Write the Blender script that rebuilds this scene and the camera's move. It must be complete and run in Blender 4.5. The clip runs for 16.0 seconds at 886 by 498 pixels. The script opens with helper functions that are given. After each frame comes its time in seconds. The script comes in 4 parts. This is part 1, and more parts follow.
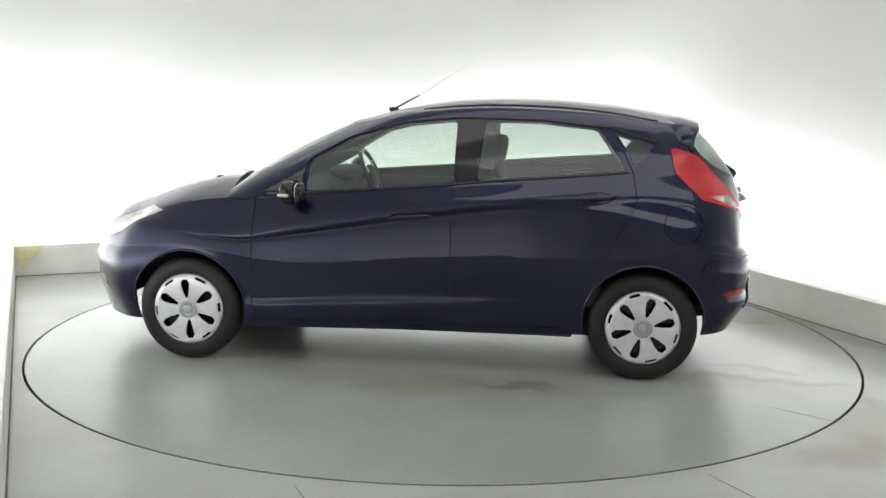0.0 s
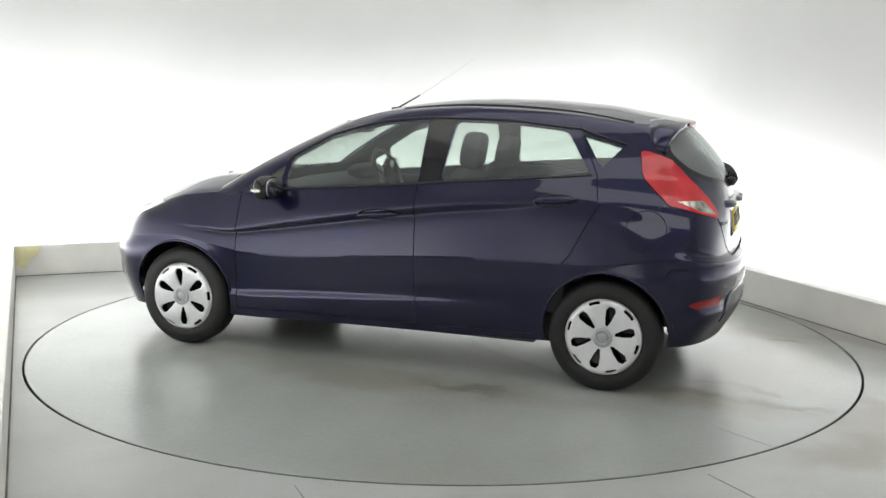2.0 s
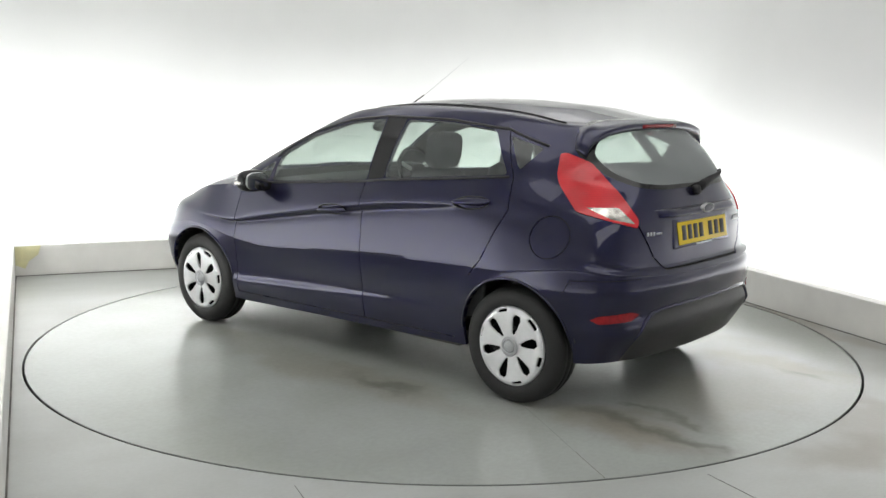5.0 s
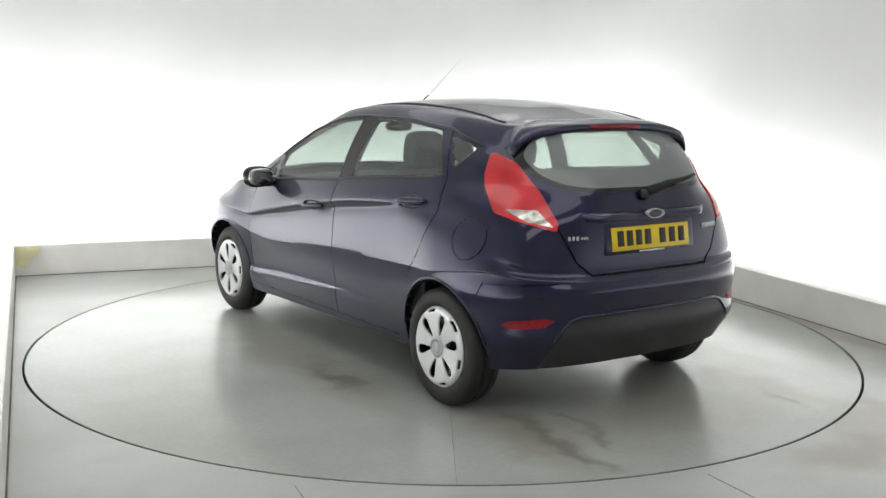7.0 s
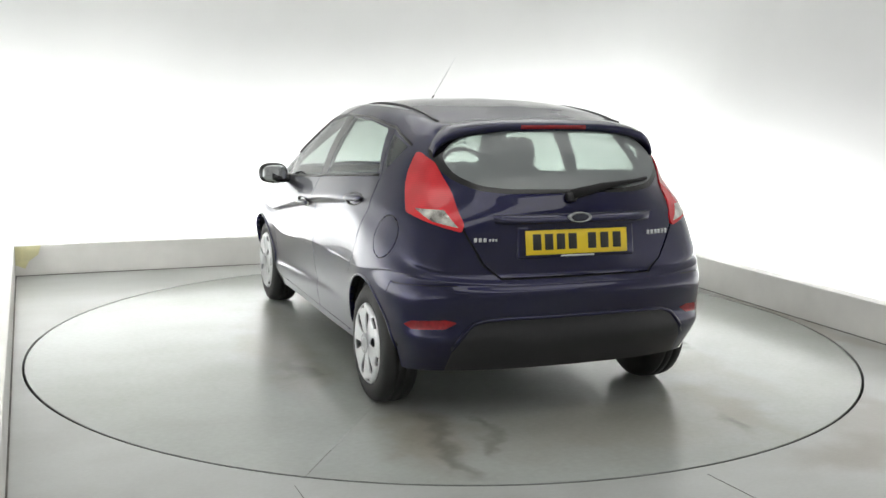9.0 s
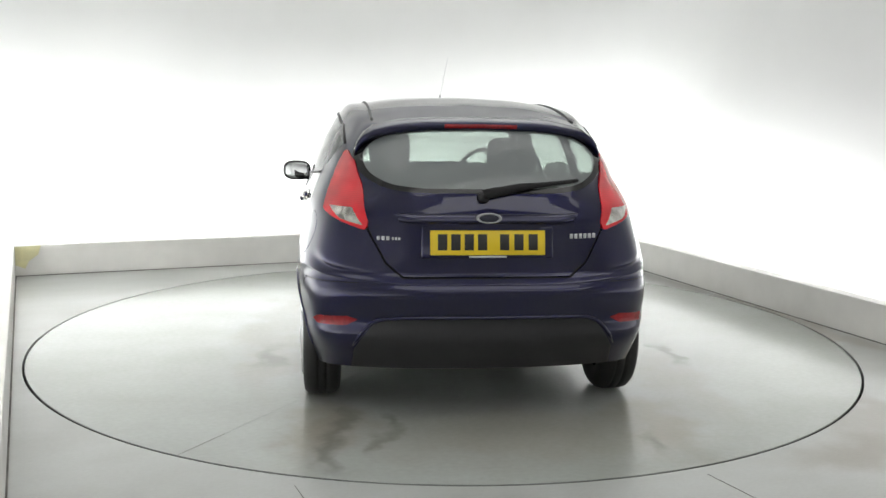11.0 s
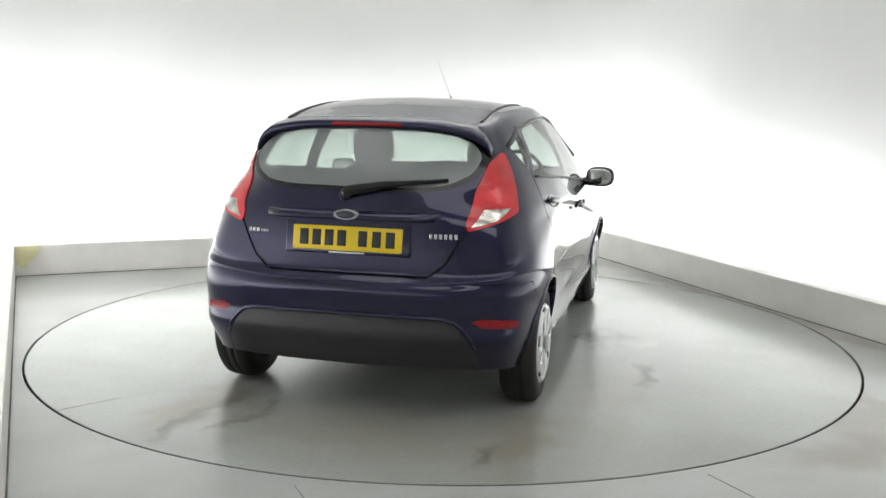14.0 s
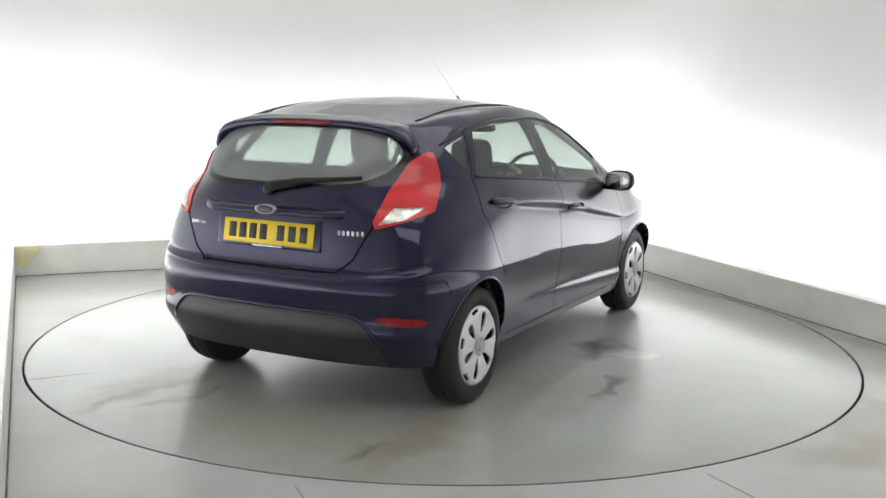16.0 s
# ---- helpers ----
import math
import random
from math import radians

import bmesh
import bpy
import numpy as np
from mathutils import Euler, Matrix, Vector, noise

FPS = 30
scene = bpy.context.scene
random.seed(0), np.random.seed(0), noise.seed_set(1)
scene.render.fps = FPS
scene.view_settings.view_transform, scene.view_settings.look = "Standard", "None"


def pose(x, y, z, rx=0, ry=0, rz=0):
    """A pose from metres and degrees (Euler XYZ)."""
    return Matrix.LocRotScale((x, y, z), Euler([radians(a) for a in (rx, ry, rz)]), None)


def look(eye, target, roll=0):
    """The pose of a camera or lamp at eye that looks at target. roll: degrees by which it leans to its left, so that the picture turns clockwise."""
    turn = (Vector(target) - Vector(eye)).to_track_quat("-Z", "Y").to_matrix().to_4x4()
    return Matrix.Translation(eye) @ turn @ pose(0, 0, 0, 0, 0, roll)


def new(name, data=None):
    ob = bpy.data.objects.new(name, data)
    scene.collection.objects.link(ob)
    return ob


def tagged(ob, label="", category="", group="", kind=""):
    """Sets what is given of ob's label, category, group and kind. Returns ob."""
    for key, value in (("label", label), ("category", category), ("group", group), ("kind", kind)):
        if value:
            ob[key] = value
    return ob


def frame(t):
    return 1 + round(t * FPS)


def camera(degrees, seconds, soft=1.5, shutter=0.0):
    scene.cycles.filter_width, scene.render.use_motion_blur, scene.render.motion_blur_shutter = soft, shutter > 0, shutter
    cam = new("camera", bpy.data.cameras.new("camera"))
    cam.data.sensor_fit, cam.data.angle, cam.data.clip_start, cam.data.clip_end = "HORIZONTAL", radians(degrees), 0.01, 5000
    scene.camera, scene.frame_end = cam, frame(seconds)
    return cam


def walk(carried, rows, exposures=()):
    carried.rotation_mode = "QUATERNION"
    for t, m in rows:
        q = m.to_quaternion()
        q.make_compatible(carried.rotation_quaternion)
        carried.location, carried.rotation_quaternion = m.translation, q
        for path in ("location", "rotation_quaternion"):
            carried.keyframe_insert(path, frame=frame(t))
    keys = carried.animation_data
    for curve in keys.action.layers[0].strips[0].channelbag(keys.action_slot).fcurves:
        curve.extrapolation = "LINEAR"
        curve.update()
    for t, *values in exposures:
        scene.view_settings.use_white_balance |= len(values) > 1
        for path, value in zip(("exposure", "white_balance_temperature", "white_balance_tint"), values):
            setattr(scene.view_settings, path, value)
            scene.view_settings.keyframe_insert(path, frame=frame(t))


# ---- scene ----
# camera on its fixed stand
EYE = Vector((0.0, -6.1505, 1.5233))
YAW, TILT = radians(-0.110), radians(9.087)
AIM = EYE + Vector((math.sin(YAW) * math.cos(TILT), math.cos(YAW) * math.cos(TILT), -math.sin(TILT)))
cam = camera(47.61, 16.0, soft=1.5)
walk(cam, [(0.0, look(EYE, AIM, 0.985)), (16.0, look(EYE, AIM, 0.985))])
scene.view_settings.exposure = 0.0

# room axes: the studio stands turned by this angle
ROOM = pose(0, 0, 0, 0, 0, 22.6)
HALF, BACK, REAR = 2.5, 2.8, -8.2       # kerb lines
LEDGE, TALL, KERB = 0.55, 3.4, 0.245
WHITE_R, WHITE_L = -1.2, -2.6           # where the white wall ends on either side


# ---------- light ----------
def area(name, m, sx, sy, power, colour=(1, 1, 1)):
    lamp = bpy.data.lights.new(name, "AREA")
    lamp.shape, lamp.size, lamp.size_y, lamp.energy, lamp.color = "RECTANGLE", sx, sy, power, colour
    ob = new(name, lamp)
    ob.matrix_world = m
    return ob


def make_world():
    w = bpy.data.worlds.new("world")
    w.use_nodes = True
    w.node_tree.nodes["Background"].inputs[0].default_value = (0.9, 0.95, 1, 1)
    w.node_tree.nodes["Background"].inputs[1].default_value = 0.05
    scene.world = w


make_world()
# wall-washing strips in the trough behind the kerb, turned up at the walls
OFF = 0.18
area("trough_light", ROOM @ pose(0, BACK + OFF, 0.16, 180 - 24, 0, 0), 5.2, 0.10, 58)
area("trough_light", ROOM @ pose(HALF + OFF, 0.8, 0.16, 180, 24, 0), 0.10, 4.0, 39)
area("trough_light", ROOM @ pose(-HALF - OFF, 0.1, 0.16, 180, -24, 0), 0.10, 5.4, 62)
# weaker strips, added out of view to brighten what the car reflects
area("trough_light", ROOM @ pose(HALF + OFF, -3.8, 0.16, 180, 24, 0), 0.10, 5.0, 27)
area("trough_light", ROOM @ pose(-HALF - OFF, -4.6, 0.16, 180, -24, 0), 0.10, 3.4, 19)
# ceiling panels, out of view; the rearmost is added to lift the tailgate
for q, power in ((1.2, 15), (-1.2, 20), (-3.4, 23), (-5.6, 30)):
    area("ceiling_light", ROOM @ pose(0, q, TALL - 0.06), 4.2, 1.3, power, (1, 0.99, 0.97))


# ---------- materials ----------
def mat(name, base, rough=0.5, metal=0.0, coat=0.0, vary=0.08, scale=8.0, bump=0.0, fine=60.0, spec=0.5):
    m = bpy.data.materials.new(name)
    m.use_nodes = True
    nt = m.node_tree
    b = nt.nodes["Principled BSDF"]
    b.inputs["Roughness"].default_value = rough
    b.inputs["Metallic"].default_value = metal
    b.inputs["Coat Weight"].default_value = coat
    b.inputs["Coat Roughness"].default_value = 0.04
    b.inputs["Specular IOR Level"].default_value = spec
    tc = nt.nodes.new("ShaderNodeTexCoord")
    n1 = nt.nodes.new("ShaderNodeTexNoise")
    n1.inputs["Scale"].default_value = scale
    n1.inputs["Detail"].default_value = 6
    nt.links.new(tc.outputs["Object"], n1.inputs["Vector"])
    ramp = nt.nodes.new("ShaderNodeValToRGB")
    ramp.color_ramp.elements[0].position, ramp.color_ramp.elements[1].position = 0.3, 0.7
    ramp.color_ramp.elements[0].color = (*[c * (1 - vary) for c in base], 1)
    ramp.color_ramp.elements[1].color = (*[min(1, c * (1 + vary)) for c in base], 1)
    nt.links.new(n1.outputs["Fac"], ramp.inputs["Fac"])
    nt.links.new(ramp.outputs["Color"], b.inputs["Base Color"])
    if bump:
        n2 = nt.nodes.new("ShaderNodeTexNoise")
        n2.inputs["Scale"].default_value = fine
        n2.inputs["Detail"].default_value = 4
        nt.links.new(tc.outputs["Object"], n2.inputs["Vector"])
        bp = nt.nodes.new("ShaderNodeBump")
        bp.inputs["Strength"].default_value = bump
        bp.inputs["Distance"].default_value = 0.004
        nt.links.new(n2.outputs["Fac"], bp.inputs["Height"])
        nt.links.new(bp.outputs["Normal"], b.inputs["Normal"])
    return m


def glass(name, tint, rough=0.01, haze=0.0, veil=(0.6, 0.65, 0.65)):
    m = bpy.data.materials.new(name)
    m.use_nodes = True
    nt = m.node_tree
    nt.nodes.remove(nt.nodes["Principled BSDF"])
    out = nt.nodes["Material Output"]
    tr = nt.nodes.new("ShaderNodeBsdfTransparent")
    tr.inputs[0].default_value = (*tint, 1)
    gl = nt.nodes.new("ShaderNodeBsdfGlossy")
    gl.inputs["Roughness"].default_value = rough
    lw = nt.nodes.new("ShaderNodeLayerWeight")
    lw.inputs["Blend"].default_value = 0.5
    pw = nt.nodes.new("ShaderNodeMath")
    pw.operation = "POWER"
    pw.inputs[1].default_value = 5.0
    nt.links.new(lw.outputs["Facing"], pw.inputs[0])
    fr = nt.nodes.new("ShaderNodeMath")
    fr.operation = "MULTIPLY_ADD"
    fr.inputs[1].default_value, fr.inputs[2].default_value = 0.9, 0.06
    nt.links.new(pw.outputs[0], fr.inputs[0])
    mx = nt.nodes.new("ShaderNodeMixShader")
    nt.links.new(fr.outputs[0], mx.inputs[0])
    nt.links.new(tr.outputs[0], mx.inputs[1])
    nt.links.new(gl.outputs[0], mx.inputs[2])
    last = mx
    # pale diffuse share that stands in for the room reflected in the pane
    if haze:
        df = nt.nodes.new("ShaderNodeBsdfDiffuse")
        df.inputs[0].default_value = (*veil, 1)
        m2 = nt.nodes.new("ShaderNodeMixShader")
        m2.inputs[0].default_value = haze
        nt.links.new(mx.outputs[0], m2.inputs[1])
        nt.links.new(df.outputs[0], m2.inputs[2])
        last = m2
    nt.links.new(last.outputs[0], out.inputs["Surface"])
    return m


def floor_mat(name, base, dirt, rough, scale, seed, streak, spots=()):
    """Painted concrete: broad stains, fine speckle, uneven gloss."""
    m = bpy.data.materials.new(name)
    m.use_nodes = True
    nt = m.node_tree
    N, L = nt.nodes.new, nt.links.new
    b = nt.nodes["Principled BSDF"]
    tc = N("ShaderNodeTexCoord")
    mp = N("ShaderNodeMapping")
    mp.inputs["Location"].default_value = (seed, seed * 0.7, 0)
    mp.inputs["Scale"].default_value = (1, streak, 1)
    L(tc.outputs["Object"], mp.inputs["Vector"])
    n1 = N("ShaderNodeTexNoise")
    n1.inputs["Scale"].default_value, n1.inputs["Detail"].default_value = scale, 6.0
    n1.inputs["Roughness"].default_value = 0.55
    L(mp.outputs[0], n1.inputs["Vector"])
    soft_ = N("ShaderNodeMapRange")
    soft_.interpolation_type = "SMOOTHSTEP"
    soft_.inputs["From Min"].default_value, soft_.inputs["From Max"].default_value = 0.2, 0.8
    L(n1.outputs["Fac"], soft_.inputs["Value"])
    r1 = N("ShaderNodeMixRGB")
    r1.inputs[1].default_value, r1.inputs[2].default_value = (*dirt, 1), (*base, 1)
    L(soft_.outputs[0], r1.inputs[0])
    n2 = N("ShaderNodeTexNoise")
    n2.inputs["Scale"].default_value, n2.inputs["Detail"].default_value = 45, 4
    L(mp.outputs[0], n2.inputs["Vector"])
    mul = N("ShaderNodeMixRGB")
    mul.blend_type = "MULTIPLY"
    mul.inputs[0].default_value = 0.16
    last = r1.outputs[0]
    n3 = N("ShaderNodeTexNoise")
    n3.inputs["Scale"].default_value, n3.inputs["Detail"].default_value = 3.2, 4
    L(tc.outputs["Object"], n3.inputs["Vector"])
    warp = N("ShaderNodeVectorMath")
    warp.operation = "MULTIPLY_ADD"
    warp.inputs[1].default_value, warp.inputs[2].default_value = (0.5, 0.5, 0), (-0.25, -0.25, 0)
    L(n3.outputs["Color"], warp.inputs[0])
    bent = N("ShaderNodeVectorMath")
    L(tc.outputs["Object"], bent.inputs[0])
    L(warp.outputs[0], bent.inputs[1])
    for x, y, rx, ry, k, tone in spots:
        off = N("ShaderNodeVectorMath")
        off.operation = "SUBTRACT"
        off.inputs[1].default_value = (x, y, 0)
        L(bent.outputs[0], off.inputs[0])
        sc = N("ShaderNodeVectorMath")
        sc.operation = "MULTIPLY"
        sc.inputs[1].default_value = (1 / rx, 1 / ry, 0)
        L(off.outputs[0], sc.inputs[0])
        ln = N("ShaderNodeVectorMath")
        ln.operation = "LENGTH"
        L(sc.outputs[0], ln.inputs[0])
        fall = N("ShaderNodeMapRange")
        fall.interpolation_type = "SMOOTHSTEP"
        fall.inputs["From Min"].default_value, fall.inputs["From Max"].default_value = 1.15, 0.1
        fall.inputs["To Max"].default_value = k
        L(ln.outputs["Value"], fall.inputs["Value"])
        mixn = N("ShaderNodeMixRGB")
        mixn.inputs[2].default_value = (*tone, 1)
        L(fall.outputs[0], mixn.inputs[0])
        L(last, mixn.inputs[1])
        last = mixn.outputs[0]
    L(last, mul.inputs[1])
    L(n2.outputs["Fac"], mul.inputs[2])
    L(mul.outputs[0], b.inputs["Base Color"])
    b.inputs["Roughness"].default_value = rough
    b.inputs["Specular IOR Level"].default_value = 0.5
    bp = N("ShaderNodeBump")
    bp.inputs["Strength"].default_value, bp.inputs["Distance"].default_value = 0.05, 0.002
    L(n2.outputs["Fac"], bp.inputs["Height"])
    L(bp.outputs[0], b.inputs["Normal"])
    return m


def lens(name, dark, light):
    """Moulded lamp lens: fine ribs under a glossy skin."""
    m = bpy.data.materials.new(name)
    m.use_nodes = True
    nt = m.node_tree
    N, L = nt.nodes.new, nt.links.new
    b = nt.nodes["Principled BSDF"]
    b.inputs["Roughness"].default_value = 0.25
    b.inputs["Coat Weight"].default_value = 0.6
    b.inputs["Coat Roughness"].default_value = 0.03
    tc = N("ShaderNodeTexCoord")
    ribs = N("ShaderNodeTexWave")
    ribs.bands_direction = "Z"
    ribs.inputs["Scale"].default_value = 40
    ribs.inputs["Distortion"].default_value = 0.6
    L(tc.outputs["Object"], ribs.inputs["Vector"])
    broad = N("ShaderNodeTexNoise")
    broad.inputs["Scale"].default_value, broad.inputs["Detail"].default_value = 7, 1
    L(tc.outputs["Object"], broad.inputs["Vector"])
    blend = N("ShaderNodeMath")
    blend.operation = "MULTIPLY_ADD"
    blend.inputs[1].default_value = 0.12
    L(ribs.outputs["Fac"], blend.inputs[0])
    L(broad.outputs["Fac"], blend.inputs[2])
    ramp = N("ShaderNodeValToRGB")
    ramp.color_ramp.elements[0].position, ramp.color_ramp.elements[1].position = 0.4, 0.9
    ramp.color_ramp.elements[0].color, ramp.color_ramp.elements[1].color = (*dark, 1), (*light, 1)
    L(blend.outputs[0], ramp.inputs["Fac"])
    L(ramp.outputs["Color"], b.inputs["Base Color"])
    return m


BROWN, SOOT, CHALK, DARKGREY = (0.26, 0.225, 0.17), (0.08, 0.075, 0.065), (0.62, 0.62, 0.60), (0.22, 0.215, 0.20)
# the long bands near x 2.4 darken the floor along the right kerb
FLOOR = floor_mat("painted_floor", (0.50, 0.52, 0.505), (0.38, 0.39, 0.365), 0.30, 0.9, 3.0, 1.6,
                  [(0.95, -2.5, 0.55, 0.22, 0.7, BROWN), (1.5, -2.1, 0.35, 0.15, 0.4, BROWN), (2.40, -0.6, 0.14, 1.6, 0.5, BROWN), (2.36, 0.9, 0.16, 1.5, 0.55, DARKGREY), (-0.9, -2.6, 0.3, 0.2, 0.25, BROWN), (1.45, -2.3, 0.6, 0.3, 0.5, BROWN)])
PLATE = floor_mat("turntable_paint", (0.44, 0.465, 0.445), (0.33, 0.345, 0.315), 0.22, 0.8, 11.0, 0.7,
                  [(-1.72, 0.78, 0.62, 0.28, 0.66, BROWN), (-1.75, -0.80, 0.60, 0.26, 0.62, BROWN), (-1.0, -1.1, 0.9, 0.25, 0.35, BROWN), (-0.2, 1.08, 1.3, 0.22, 0.38, BROWN),
                   (-1.93, 0.48, 0.20, 0.06, 0.4, SOOT), (-1.65, 0.49, 0.20, 0.06, 0.35, SOOT), (-2.05, 0.72, 0.30, 0.08, 0.45, SOOT), (-1.98, -0.70, 0.20, 0.06, 0.5, SOOT),
                   (-1.85, -0.1, 0.55, 0.95, 0.45, BROWN), (0.2, -0.96, 0.36, 0.15, 0.75, SOOT), (-0.55, -1.27, 0.26, 0.08, 0.65, SOOT), (-1.70, 0.70, 0.34, 0.09, 0.35, SOOT), (-0.5, 1.09, 0.30, 0.08, 0.4, SOOT), (0.16, -1.18, 0.16, 0.10, 0.6, CHALK), (0.9, 0.9, 0.5, 0.2, 0.3, BROWN)])
# near-black that stands for the shade inside the turntable gap
GAPBLACK = mat("gap_dark", (0.02, 0.02, 0.02), 0.8)
JOINT = mat("grime", (0.16, 0.155, 0.14), 0.8, vary=0.5, scale=5)
KERBM = mat("kerb_paint", (0.80, 0.79, 0.755), 0.55, vary=0.07, scale=3, bump=0.25, fine=14)
KERBY = mat("yellowed_paint", (0.74, 0.70, 0.42), 0.55, vary=0.1, scale=12)
WALLM = mat("white_wall", (0.86, 0.87, 0.86), 0.7, vary=0.02, scale=1.2)
CEILM = mat("ceiling_paint", (0.70, 0.70, 0.69), 0.8, vary=0.03)
# walls out of view; tone set by what the car should reflect
DARKW = mat("unseen_wall", (0.74, 0.74, 0.74), 0.9, vary=0.2, scale=2)
PAINT = mat("navy_paint", (0.0084, 0.0086, 0.0390), 0.30, 0.75, 1.0, vary=0.15, scale=700, spec=0.05)
PAINT.node_tree.nodes["Principled BSDF"].inputs["Coat IOR"].default_value = 1.5
PAINT.node_tree.nodes["Principled BSDF"].inputs["Coat Roughness"].default_value = 0.025
BLACKP = mat("black_plastic", (0.014, 0.014, 0.016), 0.42, vary=0.1, scale=40, bump=0.15, fine=400)
GLOSSB = mat("gloss_black", (0.008, 0.008, 0.009), 0.12, vary=0.05)
# for the wiper, and as painted shade in the panel gaps
MATTB = mat("matt_black", (0.004, 0.004, 0.005), 0.8)
RUBBER = mat("tyre_rubber", (0.009, 0.009, 0.009), 0.62, vary=0.2, scale=30, bump=0.3, fine=150)
SILVER = mat("silver_paint", (0.74, 0.75, 0.76), 0.28, 0.35, 0.6, vary=0.05, scale=25)
SHADE = mat("silver_shade", (0.42, 0.43, 0.44), 0.4, 0.3, vary=0.05)
CHROME = mat("chrome", (0.78, 0.78, 0.8), 0.12, 1.0, vary=0.02)
CLOTH = mat("grey_cloth", (0.10, 0.105, 0.11), 0.9, vary=0.25, scale=50, bump=0.4, fine=300)
TRIM = mat("interior_trim", (0.045, 0.048, 0.05), 0.7, vary=0.15, scale=20)
REDL = lens("red_lens", (0.46, 0.005, 0.012), (0.76, 0.014, 0.026))
REDD = mat("dark_red_reflector", (0.24, 0.005, 0.010), 0.25, vary=0.2, scale=60)
CLEARL = mat("clear_lens", (0.52, 0.50, 0.46), 0.12, 0.7, 1.0, vary=0.75, scale=20)
YELLOW = mat("yellow_plate", (0.80, 0.58, 0.02), 0.4, vary=0.04)
BARS = mat("plate_bars", (0.02, 0.02, 0.02), 0.5)
BADGE = mat("badge_blue", (0.025, 0.028, 0.045), 0.3)
LETTER = mat("silver_lettering", (0.55, 0.56, 0.58), 0.3, 0.6)
MIRROR = mat("mirror_glass", (0.55, 0.57, 0.57), 0.02, 1.0, vary=0.01)
GLASS = glass("tinted_glass", (0.61, 0.67, 0.635), haze=0.08)
GLASSR = glass("rear_glass", (0.58, 0.66, 0.61), haze=0.27)


# ---------- mesh helpers ----------
def mesh_ob(name, bm, material, parent=None, label="", smooth=True):
    me = bpy.data.meshes.new(name)
    bm.normal_update()
    bm.to_mesh(me)
    bm.free()
    for mm in (material if isinstance(material, (list, tuple)) else [material]):
        me.materials.append(mm)
    if smooth:
        me.shade_smooth()
    ob = new(name, me)
    if parent:
        ob.parent = parent
    if label:
        ob["label"] = label
    return ob


def part(name, bm, material, parent, label="", smooth=True):
    return mesh_ob(name, bm, material, parent, label, smooth)


def box(bm, size, m, bevel=0.0, seg=2):
    r = bmesh.ops.create_cube(bm, size=1.0)
    vs = r["verts"]
    bmesh.ops.scale(bm, vec=size, verts=vs)
    if bevel:
        es = list({e for v in vs for e in v.link_edges})
        rr = bmesh.ops.bevel(bm, geom=es, offset=bevel, segments=seg, profile=0.5, affect="EDGES")
        vs = list({v for f in rr["faces"] for v in f.verts} | {v for v in vs if v.is_valid})
    bmesh.ops.transform(bm, matrix=m, verts=vs)
    return vs


def boxed(size, m, bevel=0.0, seg=2):
    bm = bmesh.new()
    box(bm, size, m, bevel, seg)
    return bm


def lathe(profile, n=64, axis="y"):
    """Turn (radius, along) pairs round an axis."""
    bm = bmesh.new()
    rows = []
    for i in range(n):
        a = 2 * math.pi * i / n
        rows.append([bm.verts.new((r * math.cos(a), w, r * math.sin(a)) if axis == "y" else (r * math.cos(a), r * math.sin(a), w)) for r, w in profile])
    for i in range(n):
        p, q = rows[i], rows[(i + 1) % n]
        for k in range(len(profile) - 1):
            bm.faces.new((p[k], p[k + 1], q[k + 1], q[k]))
    bmesh.ops.remove_doubles(bm, verts=bm.verts, dist=1e-6)
    bmesh.ops.recalc_face_normals(bm, faces=bm.faces)
    return bm


def tube(points, radius, n=8, closed=False):
    bm = bmesh.new()
    pts = [Vector(p) for p in points]
    rings = []
    for i, p in enumerate(pts):
        d = (pts[(i + 1) % len(pts) if closed else min(i + 1, len(pts) - 1)] - pts[i - 1 if closed else max(i - 1, 0)]).normalized()
        s = d.cross(Vector((0, 0, 1)))
        s = s.normalized() if s.length > 1e-4 else Vector((1, 0, 0))
        t = s.cross(d)
        r = radius[i] if isinstance(radius, (list, tuple)) else radius
        rings.append([bm.verts.new(p + (s * math.cos(2 * math.pi * k / n) + t * math.sin(2 * math.pi * k / n)) * r) for k in range(n)])
    m = len(rings)
    for i in range(m if closed else m - 1):
        a, b = rings[i], rings[(i + 1) % m]
        for k in range(n):
            bm.faces.new((a[k], a[(k + 1) % n], b[(k + 1) % n], b[k]))
    if not closed:
        bm.faces.new(rings[0][::-1])
        bm.faces.new(rings[-1])
    bmesh.ops.recalc_face_normals(bm, faces=bm.faces)
    return bm


# ---------- the studio ----------
def setting(ob, label, category):
    return tagged(ob, label, category, kind="structure")


